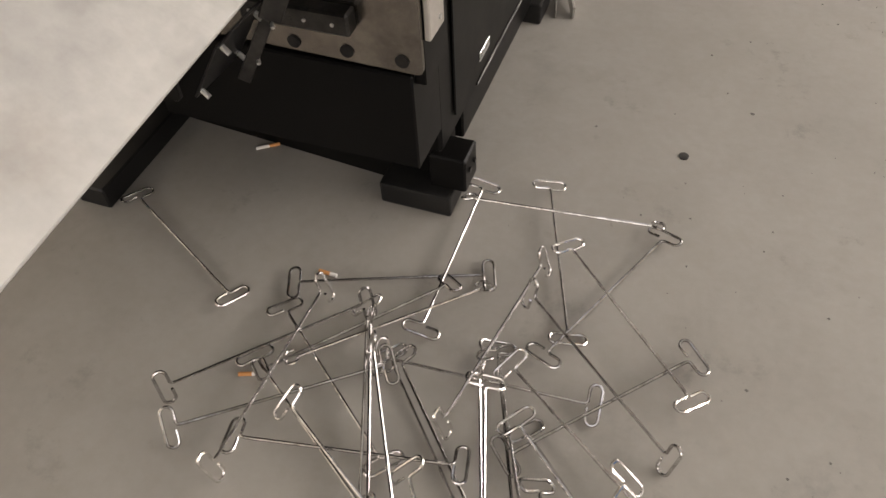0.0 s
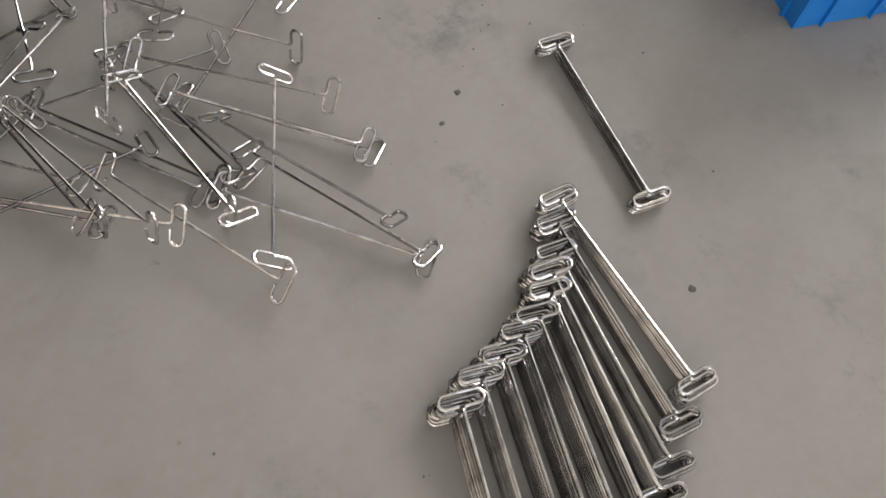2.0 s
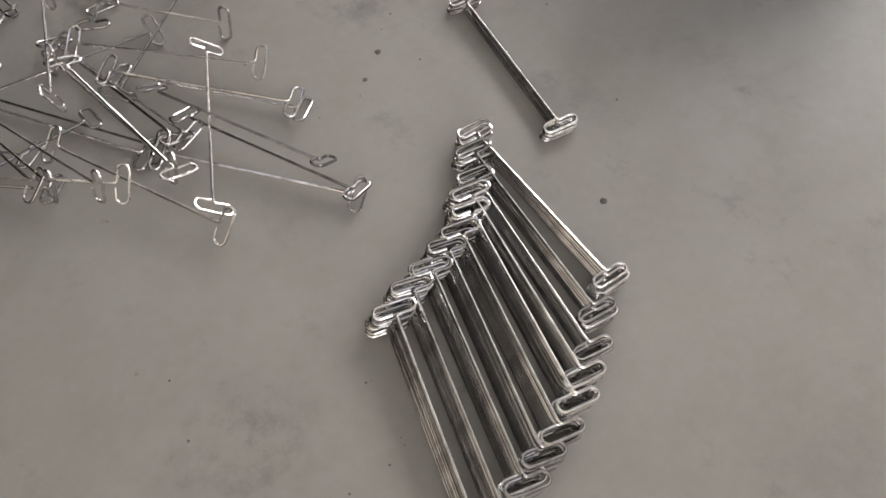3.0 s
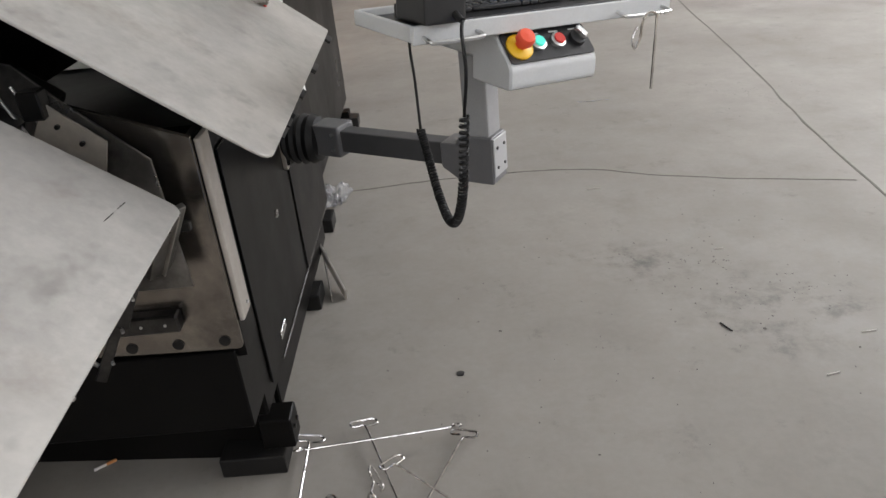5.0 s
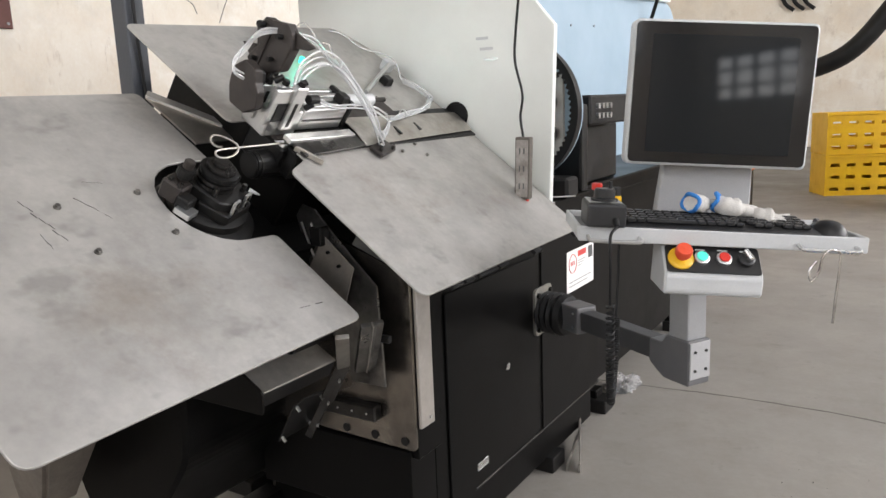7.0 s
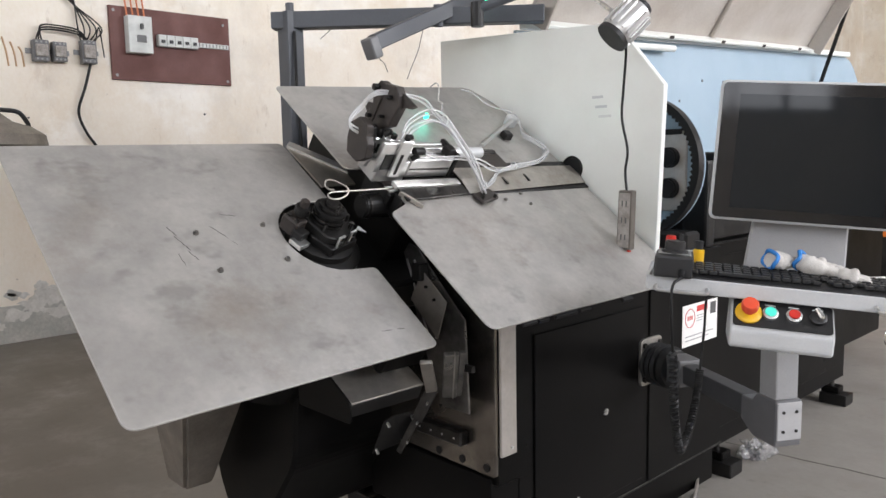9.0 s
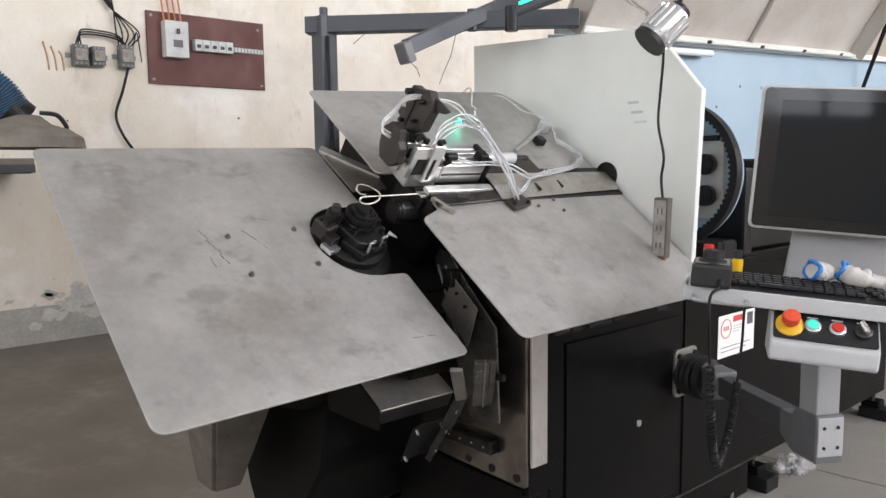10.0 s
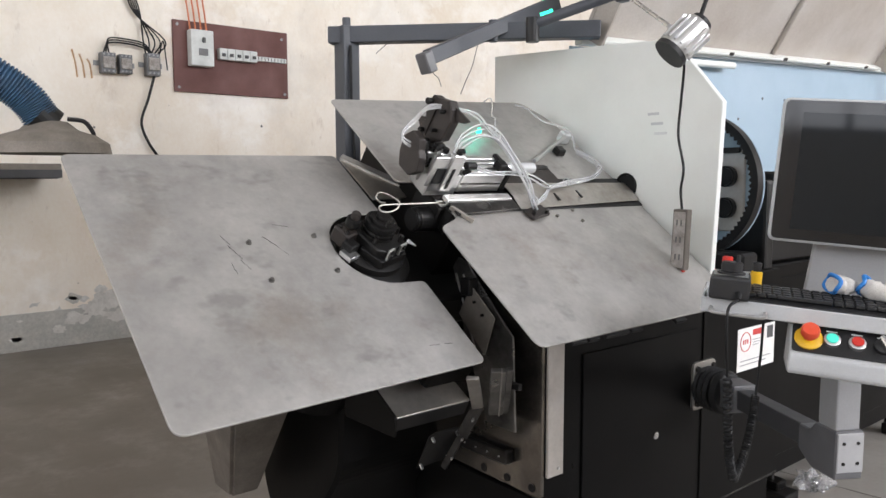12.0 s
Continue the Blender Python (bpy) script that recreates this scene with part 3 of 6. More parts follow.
for v, y in ((-0.134, 0.282), (-0.181, 0.282), (-0.16, 0.20)):
    bm = rod((v, y, 0), (v, y, 0.006), 0.0048, 6, m=PLANE_R)
    part("table_bolt", bm, SMOKED, front_table)
# worn folded lip along the lower edge
random.seed(4)
y = -0.10
while y < 0.55:
    step = random.uniform(0.03, 0.10)
    if random.random() < 0.6:
        part("frayed_edge_strip", box(0.239, 0.2555, y, y + step, -0.011 - random.random() * 0.004, -0.0052, m=PLANE_R), RUBBER, front_table)
    y += step + random.uniform(0.005, 0.03)
# back sloping table
poly = [(-0.32, -0.25), (-0.32, 0.612), (-0.66, 0.595), (-0.757, 0.525), (-0.692, -0.262)]
back_table = part("back_table", slab(rounded(poly, [0.02, 0, 0.05, 0.03, 0.02]), -0.005, 0.0, 0.0012, PLANE_R), STEEL, machine, "rear sloping bare steel table plate")
# left table with its notch round the bending head
notch = [(-0.300 + 0.125 * math.sin(a), -0.325 - 0.115 * math.cos(a)) for a in np.linspace(-math.pi / 2, math.pi / 2, 13)]
poly = [(-0.665, -0.955), (0.112, -0.945), (0.090, -0.243), (-0.172, -0.254)] + [(v, y) for v, y in notch[::-1]] + [(-0.425, -0.24), (-0.675, -0.258)]
radii = [0.02, 0.03, 0.02, 0.015] + [0] * 13 + [0.0, 0.015]
left_table = part("left_table", slab(rounded(poly, radii), -0.006, 0.0, 0.0012, PLANE_L), STEEL, machine, "large sloping bare steel table plate with scratches")
for v, y in ((-0.342, -0.64), (-0.351, -0.473), (-0.221, -0.635), (-0.231, -0.468)):
    bm = rod((v, y, 0), (v, y, 0.007), 0.0048, 6, m=PLANE_L)
    rod((v, y, 0), (v, y, 0.002), 0.0068, 14, m=PLANE_L, bm=bm)
    part("table_bolt", bm, SMOKED, left_table)
bm = bmesh.new()
for k in range(7):
    v, y = -0.37 + 0.016 * k, -0.695 + 0.004 * k + 0.003 * math.sin(2.1 * k)
    rod((v, y, 0.0001), (v + 0.014, y + 0.004, 0.0001), 0.0007, 5, m=PLANE_L, bm=bm)
part("scratch", bm, CAST, left_table, "dark gouged scratch")
random.seed(33)
for v0, y0, dv, dy, n in ((-0.36, -0.60, 0.010, 0.006, 6), (-0.30, -0.70, 0.012, 0.001, 5), (-0.40, -0.56, 0.003, 0.012, 4), (0.02, -0.36, 0.001, 0.016, 7)):
    bm = bmesh.new()
    v, y = v0, y0
    for k in range(n):
        v2, y2 = v + dv * random.uniform(0.6, 1.3), y + dy * random.uniform(0.6, 1.3) + random.uniform(-0.003, 0.003)
        if random.random() < 0.8:
            rod((v, y, 0.0001), (v2, y2, 0.0001), random.uniform(0.0004, 0.0009), 5, m=PLANE_L, bm=bm)
        v, y = v2, y2
    part("scratch", bm, GREASY, left_table)
# folded triangular wing beside the notch
bm = slab([(-0.655, -0.252), (-0.50, -0.09), (-0.485, -0.10), (-0.478, -0.238)], 0.0, 0.004, 0.0, PLANE_L)
part("wing_plate", bm, ZINC, machine, "triangular folded steel wing")
wl = math.hypot(0.155, 0.16)
part("wing_lip", box(0, wl, -0.004, 0.022, 0.004, 0.010, m=PLANE_L @ pose(-0.655, -0.252, 0, 0, 0, math.degrees(math.atan2(0.162, 0.155)))), BRIGHT, machine, "bright folded lip")

# white guard panel with a port for the wire
poly = [(-0.83, 0.865), (0.085, 0.865), (0.110, 1.465), (-0.058, 1.662), (-0.83, 1.70)]
guard = part("guard_panel", slab(poly, 0, 0.022, 0.002, M_XZ(0.622)), WHITE, machine, "glossy white steel guard panel")
part("wire_port", rod((-0.217, 0.6185, 1.223), (-0.217, 0.6215, 1.223), 0.038, 32), RUBBER, guard, "round black port in the panel")
part("port_collar", tube([(-0.217 + 0.038 * math.cos(a), 0.619, 1.223 + 0.038 * math.sin(a)) for a in np.linspace(0, 2 * math.pi, 32, endpoint=False)], 0.004, 6, True), CAST, guard)
for k in range(3):
    part("sticker_scrap", box(-0.14 + 0.012 * k, -0.10 + 0.015 * k, 0.6205, 0.6215, 1.44 - 0.03 * k, 1.448 - 0.03 * k), PALEGREY if k < 2 else ALU, guard)

# feed channel from the port to the bending head
channel = part("feed_channel", box(-0.325, -0.19, -0.13, 0.618, -0.03, 0.004, 0.002, m=PLANE_R), CAST, machine, "dark steel feed channel")
cover = part("channel_cover", slab([(-0.292, 0.082), (-0.240, 0.082), (-0.246, 0.612), (-0.288, 0.612)], 0.012, 0.015, 0.0008, PLANE_R), ZINC, channel, "flat steel sheet cover over the wire")
part("cover_flange", slab([(-0.243, 0.082), (-0.190, 0.082), (-0.206, 0.612), (-0.247, 0.612)], 0.0, 0.0025, 0.0008, PLANE_R @ pose(-0.243, 0, 0.013, 0, 9, 0) @ pose(0.243, 0, 0)), ZINC, cover)
for v, y in ((-0.226, 0.245), (-0.236, 0.348)):
    part("cover_slot", box(v - 0.016, v + 0.014, y, y + 0.007, 0.010, 0.0135, m=PLANE_R @ pose(0, 0, 0.003, 0, 0, 0)), CAST, cover)
part("front_cover", slab([(-0.222, -0.150), (-0.176, -0.150), (-0.188, 0.076), (-0.226, 0.076)], 0.004, 0.010, 0.001, PLANE_R), GREASY, channel, "dull steel cover strip")
part("bright_rail", box(-0.247, -0.223, -0.155, 0.068, 0.004, 0.016, 0.001, m=PLANE_R), BRIGHT, channel, "bright machined rail")
part("folded_corner", slab([(-0.205, -0.158), (-0.148, -0.120), (-0.152, -0.114), (-0.205, -0.148)], 0.002, 0.014, 0.001, PLANE_R), ZINC, channel)
part("clip_block", box(-0.190, -0.150, 0.085, 0.165, 0.002, 0.014, 0.003, m=PLANE_R @ pose(-0.17, 0.12, 0, 0, 0, 14) @ pose(0.17, -0.12, 0)), CASTBROWN, channel)
for y in (0.10, 0.148):
    part("clip_screw", rod((-0.160, y, 0.014), (-0.160, y, 0.024), 0.005, 8, m=PLANE_R), GREASY, channel)
part("machine_core", box(-0.64, -0.185, -0.125, 0.60, -0.30, -0.032, 0.004, m=PLANE_R), BLACK, machine, "black machine body between the tables")

# nose block that guides the wire to the bending head
nose = part("nose_block", box(-0.335, -0.225, -0.165, 0.0, -0.09, -0.012, 0.005, m=PLANE_R), CAST, machine, "black cast guide block")
part("nose_barrel", rod((-0.254, -0.215, -0.068), (-0.254, -0.12, -0.068), 0.030, 24, r2=0.034, bevel=0.003, m=PLANE_R), CAST, nose)
part("barrel_ring", rod((-0.254, -0.206, -0.068), (-0.254, -0.196, -0.068), 0.033, 24, bevel=0.002, m=PLANE_R), GREASY, nose)
part("nose_plate", box(-0.335, -0.255, -0.160, -0.105, -0.012, -0.002, 0.002, m=PLANE_R), CASTBROWN, nose)
for v, y in ((-0.318, -0.15), (-0.290, -0.12), (-0.318, -0.115)):
    part("nose_screw", rod((v, y, -0.002), (v, y, 0.006), 0.005, 8, m=PLANE_R), CAST, nose)
part("nose_cheek", box(-0.235, -0.195, -0.148, -0.100, -0.075, -0.006, 0.004, m=PLANE_R), CAST, nose)
part("clamp_jaw", box(-0.262, -0.232, -0.160, -0.128, -0.016, -0.008, 0.002, m=PLANE_R), ALU, nose, "bright wire clamp")

# bending head in the notch of the left table
head = part("bending_head", lathe([(0.0, -0.09), (0.108, -0.09), (0.108, -0.03), (0.100, -0.022), (0.084, -0.020), (0.084, -0.004), (0.072, 0.002), (0.0, 0.002)], 40,
                                  PLANE_L @ pose(-0.30, -0.335, 0.0)), CAST, machine, "greasy black bending head", smooth=True)
HEAD = PLANE_L @ pose(-0.30, -0.335, 0.002, 0, 0, 20)
part("die_block", slab(rounded([(-0.050, -0.046), (0.040, -0.052), (0.060, -0.030), (0.060, 0.036), (0.030, 0.056), (-0.045, 0.048)], 0.007, 2), 0.0, 0.042, 0.003, HEAD), CAST, head)
part("die_step", slab(rounded([(0.0, -0.060), (0.068, -0.050), (0.072, 0.042), (0.0, 0.062)], 0.008, 2), 0.0, 0.022, 0.002, HEAD), CAST, head)
for k, y in enumerate((-0.037, 0.008)):
    part("clamp_plate", box(0.061, 0.067, y, y + 0.022, 0.020, 0.052, 0.001, m=HEAD), ALU, head, "bright clamp plate with two screws")
    for z in (0.028, 0.044):
        part("clamp_screw", rod((0.067, y + 0.011, z), (0.070, y + 0.011, z), 0.0058, 12, m=HEAD), CAST, head)
MAND = HEAD @ pose(-0.005, 0.0, -0.012)
for z, r, h, mat in ((0.054, 0.040, 0.006, GREASY), (0.061, 0.036, 0.005, CAST), (0.067, 0.041, 0.006, GREASY), (0.074, 0.037, 0.007, CAST), (0.082, 0.040, 0.007, CAST), (0.090, 0.030, 0.008, GREASY), (0.098, 0.018, 0.010, GREASY)):
    part("mandrel_disc", rod((0, 0, z), (0, 0, z + h), r, 30, bevel=0.0012, m=MAND), mat, head)
part("mandrel_core", rod((0, 0, 0.05), (0, 0, 0.104), 0.014, 16, m=MAND), GREASY, head)
part("bending_pin", rod((-0.046, -0.052, 0.0), (-0.046, -0.052, 0.088), 0.011, 16, bevel=0.002, m=HEAD), CASTBROWN, head)
part("pin_collar", rod((-0.046, -0.052, 0.05), (-0.046, -0.052, 0.072), 0.018, 18, bevel=0.002, m=HEAD), CAST, head)
part("pin_block", box(-0.072, -0.024, -0.085, -0.045, 0.0, 0.042, 0.004, m=HEAD), CASTBROWN, head)
part("pin_tab", box(-0.030, 0.0, -0.092, -0.060, 0.0, 0.030, 0.003, m=HEAD), CAST, head)
for x, y in ((-0.06, -0.075), (-0.035, -0.078), (0.02, -0.04), (0.045, 0.03), (0.02, 0.045)):
    part("head_screw", rod((x, y, 0.02), (x, y, 0.060 if x > 0 else 0.048), 0.0055, 10, bevel=0.0008, m=HEAD), GREASY, head)
part("shim", box(-0.020, 0.015, -0.104, -0.070, 0.0, 0.012, 0.001, m=HEAD), ALU, head)
part("wear_wedge", slab([(0.0, 0.0), (0.026, 0.004), (0.002, 0.016)], 0.0, 0.003, 0.0, HEAD @ pose(0.045, 0.066, 0.024, 0, 0, 25)), PALEGREY, head, "small bright wedge")

# swinging arm under the left table
arm = part("bending_arm", box(-0.655, -0.185, -0.44, 0.10, -0.20, -0.092, 0.012, 2, m=PLANE_L), CAST, machine, "black cast bending arm")
part("arm_web", box(-0.20, 0.02, -0.30, -0.16, -0.17, -0.10, 0.008, m=PLANE_L), BLACK, arm)
part("arm_motor", rod((-0.30, -0.36, -0.46), (-0.30, -0.36, -0.10), 0.15, 36, bevel=0.01, m=PLANE_L), BLACK, arm, "black motor housing under the table")
part("table_rib", box(-0.50, 0.06, -0.62, -0.57, -0.05, -0.007, 0.003, m=PLANE_L), BLACK, arm)
part("table_rib", box(-0.50, 0.06, -0.54, -0.50, -0.05, -0.007, 0.003, m=PLANE_L), BLACK, arm)
bm = slab(rounded([(-0.30, 0.84), (-0.085, 0.71), (-0.085, 0.66), (-0.30, 0.66)], 0.01), 0, 0.006, 0.001, M_XZ(-0.382))
part("housing_side", bm, BLACK, arm)
TRAY = pose(-0.085, 0, 0.705, 0, 30, 0)
tray = box(-0.16, 0.0, -0.375, -0.155, -0.002, 0.003, 0.001, m=TRAY)
part("chip_tray", tray, ZINC, arm, "bent bare steel sheet tray")
part("tray_lip", box(-0.004, 0.0, -0.375, -0.155, -0.045, -0.003, 0.001, m=TRAY), CAST, arm)
flap = part("cover_flap", sheet([(-0.229, -0.211, 0.500), (-0.150, -0.232, 0.610), (-0.136, -0.215, 0.624), (-0.138, -0.136, 0.620), (-0.208, -0.123, 0.515)], 0.004), CAST, arm, "dark steel cover flap")
for p in ((-0.216, -0.208, 0.514), (-0.150, -0.221, 0.606), (-0.146, -0.146, 0.608), (-0.201, -0.133, 0.527)):
    q = Vector(p) + 0.012 * Vector((0.78, -0.12, -0.6))
    part("flap_screw", rod(Vector(p) - 0.004 * Vector((0.78, -0.12, -0.6)), q, 0.004, 8), ALU, flap)
part("under_housing", box(-1.10, -0.02, 0.004, 0.098, 0.442, 0.80, 0.004), BLACK, arm, "black sheet-metal housing")
poly = [(-0.86, 0.32), (-0.79, 0.20), (-0.60, 0.20), (-0.40, 0.46), (-0.38, 0.72), (-0.50, 0.96), (-0.86, 1.0)]
part("drive_housing", slab(rounded(poly, 0.05, 5), -0.34, 0.094, 0.01, M_XZ(0)), BLACK, arm, "large black drive housing")
# tapering khaki leg sheet below the table
bm = bmesh.new()
top = [(-0.78, -0.62, 0.96), (-0.42, -0.62, 0.80), (-0.42, -0.40, 0.80), (-0.78, -0.40, 0.96)]
low = [(-0.88, -0.49, 0.32), (-0.76, -0.49, 0.32), (-0.76, -0.40, 0.32), (-0.88, -0.40, 0.32)]
va, vb = [bm.verts.new(p) for p in top], [bm.verts.new(p) for p in low]
for k in range(4):
    bm.faces.new((va[k], va[(k + 1) % 4], vb[(k + 1) % 4], vb[k]))
bm.faces.new(va)
bm.faces.new(vb[::-1])
bmesh.ops.bevel(bm, geom=bm.edges[:], offset=0.01, segments=2, affect="EDGES")
part("outrigger_leg", bm, KHAKI, arm, "tapering dusty brown sheet leg")

# gripper with air cylinders on the rear table
XZ = Matrix(((1, 0, 0, 0), (0, 0, 1, 0), (0, 1, 0, 0), (0, 0, 0, 1)))
P = PLANE_R
gripper = part("gripper_base", box(-0.335, -0.262, -0.205, -0.105, 0.0, 0.062, 0.003, m=P), ALU, machine, "aluminium pneumatic gripper base")
poly = [(-0.372, 0.105), (-0.348, 0.137), (-0.312, 0.135), (-0.300, 0.110), (-0.285, 0.098), (-0.274, 0.066), (-0.300, 0.036), (-0.345, 0.034), (-0.364, 0.066)]
part("clamp_arm", slab(rounded(poly, 0.004, 2), -0.245, -0.222, 0.002, P @ XZ), CASTBROWN, gripper, "brown-black cast clamp arm")
part("arm_cheek", slab(rounded([(-0.350, 0.118), (-0.318, 0.128), (-0.292, 0.075), (-0.340, 0.050)], 0.006, 2), -0.222, -0.205, 0.002, P @ XZ), CAST, gripper)
poly = [(-0.402, 0.180), (-0.391, 0.214), (-0.372, 0.216), (-0.331, 0.234), (-0.311, 0.222), (-0.296, 0.196), (-0.300, 0.141), (-0.330, 0.112), (-0.359, 0.093), (-0.398, 0.112), (-0.384, 0.150)]
jaw = part("upper_jaw", slab(rounded(poly, 0.003, 2), -0.190, -0.162, 0.003, P @ XZ), CASTBROWN, gripper, "brown-black upper jaw with bolts")
part("jaw_fin", slab(rounded([(-0.318, 0.226), (-0.256, 0.226), (-0.268, 0.212), (-0.310, 0.192)], 0.002, 2), -0.176, -0.168, 0.001, P @ XZ), CASTBROWN, jaw)
part("jaw_fin", slab(rounded([(-0.430, 0.130), (-0.392, 0.148), (-0.388, 0.112)], 0.002, 2), -0.182, -0.172, 0.001, P @ XZ), CASTBROWN, jaw)
part("jaw_rib", box(-0.376, -0.358, -0.193, -0.190, 0.115, 0.205, 0.001, m=P @ pose(0, 0, 0, 0, 0, 0)), CASTBROWN, jaw)
for v, z, r in ((-0.386, 0.198, 0.008), (-0.330, 0.204, 0.006), (-0.372, 0.125, 0.006), (-0.330, 0.150, 0.005)):
    part("jaw_bolt", rod((v, -0.206, z), (v, -0.190, z), r, 10, bevel=0.001, m=P), CAST, jaw)
part("jaw_pivot", rod((-0.342, -0.222, 0.105), (-0.342, -0.150, 0.105), 0.013, 14, m=P), CAST, gripper)
part("pivot_nut", rod((-0.342, -0.232, 0.105), (-0.342, -0.222, 0.105), 0.009, 6, m=P), GREASY, gripper)
for k in range(3):
    v, y = -0.318 + 0.024 * k, -0.212 + 0.022 * k
    cyl = part("jaw_cylinder", box(v, v + 0.017, y, y + 0.034, 0.02, 0.105 + 0.012 * k, 0.002, m=P @ pose(0, 0, 0, 0, 0, 0)), ALU, gripper)
    part("cylinder_cap", rod((v + 0.008, y + 0.017, 0.105 + 0.012 * k), (v + 0.008, y + 0.017, 0.116 + 0.012 * k), 0.008, 12, m=P), CAST, cyl)
    part("cylinder_slot", box(v + 0.017, v + 0.0185, y + 0.012, y + 0.020, 0.03, 0.09, m=P), CAST, cyl)
part("valve_plate", box(-0.272, -0.262, -0.215, -0.120, 0.030, 0.118, 0.002, m=P), ALU, gripper, "worn aluminium valve plate")
part("valve_recess", box(-0.2625, -0.2605, -0.198, -0.150, 0.040, 0.085, 0.0, m=P), CAST, gripper)
guide = part("linear_guide", box(-0.335, -0.262, -0.104, 0.045, 0.010, 0.066, 0.003, m=P), ALU, gripper, "aluminium linear guide body")
for k in range(4):
    v = -0.334 + 0.019 * k
    part("guide_rib", box(v, v + 0.012, -0.104, 0.044, 0.066, 0.073, 0.001, m=P), ALU, guide)
part("guide_groove", box(-0.2625, -0.2612, -0.10, 0.04, 0.034, 0.040, m=P), GREASY, guide)
part("end_cap", box(-0.338, -0.258, 0.045, 0.060, 0.008, 0.082, 0.003, m=P), CAST, guide)
part("end_cap", box(-0.290, -0.262, 0.010, 0.040, 0.073, 0.096, 0.003, m=P), CAST, guide)
part("guide_plate", box(-0.385, -0.280, 0.10, 0.335, 0.0, 0.010, 0.002, m=P), CASTBROWN, gripper, "dark steel guide plate")
air = part("air_cylinder", rod((-0.298, 0.070, 0.062), (-0.298, 0.178, 0.062), 0.015, 20, bevel=0.002, m=P), PALEGREY, gripper, "pale grey air cylinder")
part("cylinder_collar", rod((-0.298, 0.062, 0.062), (-0.298, 0.074, 0.062), 0.018, 20, bevel=0.001, m=P), ALU, air)
part("piston_rod", rod((-0.298, 0.178, 0.062), (-0.298, 0.232, 0.062), 0.0065, 10, m=P), GREASY, air)
link_rod = part("link_rod", rod((-0.400, 0.300, 0.012), (-0.520, 0.535, 0.030), 0.0065, 10, m=P), ALU, gripper)
part("rod_eye", box(-0.542, -0.510, 0.520, 0.556, 0.0, 0.038, 0.005, m=P), PALEGREY, link_rod)
part("rod_joint", box(-0.470, -0.440, 0.44, 0.475, 0.0, 0.024, 0.004, m=P), CAST, link_rod)
for v, y, z in ((-0.318, -0.200, 0.105), (-0.276, -0.142, 0.118), (-0.268, -0.165, 0.100), (-0.300, -0.190, 0.115), (-0.262, -0.108, 0.070)):
    part("hose_fitting", rod((v, y, z), (v + 0.008, y + 0.010, z + 0.018), 0.007, 10, bevel=0.001, m=P), CAST, gripper)
part("hose_plug", rod((-0.262, -0.112, 0.094), (-0.262, -0.078, 0.094), 0.010, 12, bevel=0.002, m=P), CAST, gripper, "black plug on a hose")
random.seed(11)
jit = lambda q=0.006: random.uniform(-q, q)
HOSE_A = [(-0.315, -0.215, 0.095), (-0.350, -0.262, 0.110), (-0.372, -0.225, 0.150), (-0.358, -0.212, 0.192), (-0.338, -0.150, 0.205), (-0.336, -0.080, 0.190), (-0.319, -0.030, 0.163), (-0.269, 0.020, 0.133), (-0.219, 0.060, 0.088), (-0.190, 0.100, 0.045), (-0.196, 0.130, 0.020)]
HOSE_B = [(-0.280, -0.150, 0.118), (-0.302, -0.120, 0.149), (-0.317, -0.060, 0.163), (-0.304, -0.010, 0.161), (-0.251, 0.030, 0.128), (-0.207, 0.070, 0.080), (-0.182, 0.105, 0.040), (-0.200, 0.138, 0.018)]
HOSE_C = [(-0.196, 0.130, 0.022), (-0.225, 0.185, 0.024), (-0.258, 0.240, 0.026), (-0.283, 0.331, 0.022), (-0.309, 0.463, 0.020), (-0.350, 0.545, 0.022), (-0.403, 0.553, 0.020), (-0.455, 0.535, 0.014)]
HOSE_D = [(-0.262, -0.078, 0.094), (-0.246, -0.030, 0.087), (-0.237, 0.030, 0.092), (-0.228, 0.090, 0.090), (-0.220, 0.150, 0.070), (-0.255, 0.235, 0.030)]
HOSE_E = [(-0.455, 0.535, 0.014), (-0.531, 0.552, 0.040), (-0.624, 0.521, 0.014), (-0.700, 0.500, 0.014), (-0.775, 0.480, -0.020)]
HOSE_F = [(-0.312, -0.020, 0.166), (-0.400, 0.060, 0.150), (-0.500, 0.150, 0.098), (-0.650, 0.290, 0.050), (-0.750, 0.372, 0.012), (-0.790, 0.390, -0.040)]
for route, count, spread in ((HOSE_A, 3, 0.008), (HOSE_B, 5, 0.013), (HOSE_C, 6, 0.008), (HOSE_D, 2, 0.006), (HOSE_E, 1, 0.002), (HOSE_F, 1, 0.0)):
    for k in range(count):
        a, b = jit(spread), jit(spread)
        pts = [(p[0] + a + jit(spread * 0.4), p[1] + jit(spread * 0.4), max(p[2] + b + jit(spread * 0.4), 0.006) if p[0] > -0.70 else p[2]) for p in route]
        part("air_hose", tube(smooth_path(pts, 7), 0.0025, 7, m=P), CLEAR, gripper, "clear air hose", smooth=True)
for c in (HOSE_B[3], HOSE_B[6], HOSE_C[3], HOSE_C[5]):
    part("cable_tie", tube([(c[0] + 0.012 * math.cos(a), c[1], c[2] + 0.012 * math.sin(a)) for a in np.linspace(0, 6.28, 12, endpoint=False)], 0.002, 5, True, m=P), PALEGREY, gripper)
# green lamp and point light added to throw a glow on the rear table
part("added_glow_lamp", rod((-0.555, 0.190, 0.0), (-0.555, 0.190, 0.016), 0.007, 14, m=P), GREEN_LED, gripper, "green lamp added for the glow on the rear table")
glow = bpy.data.lights.new("added_green_glow", "POINT")
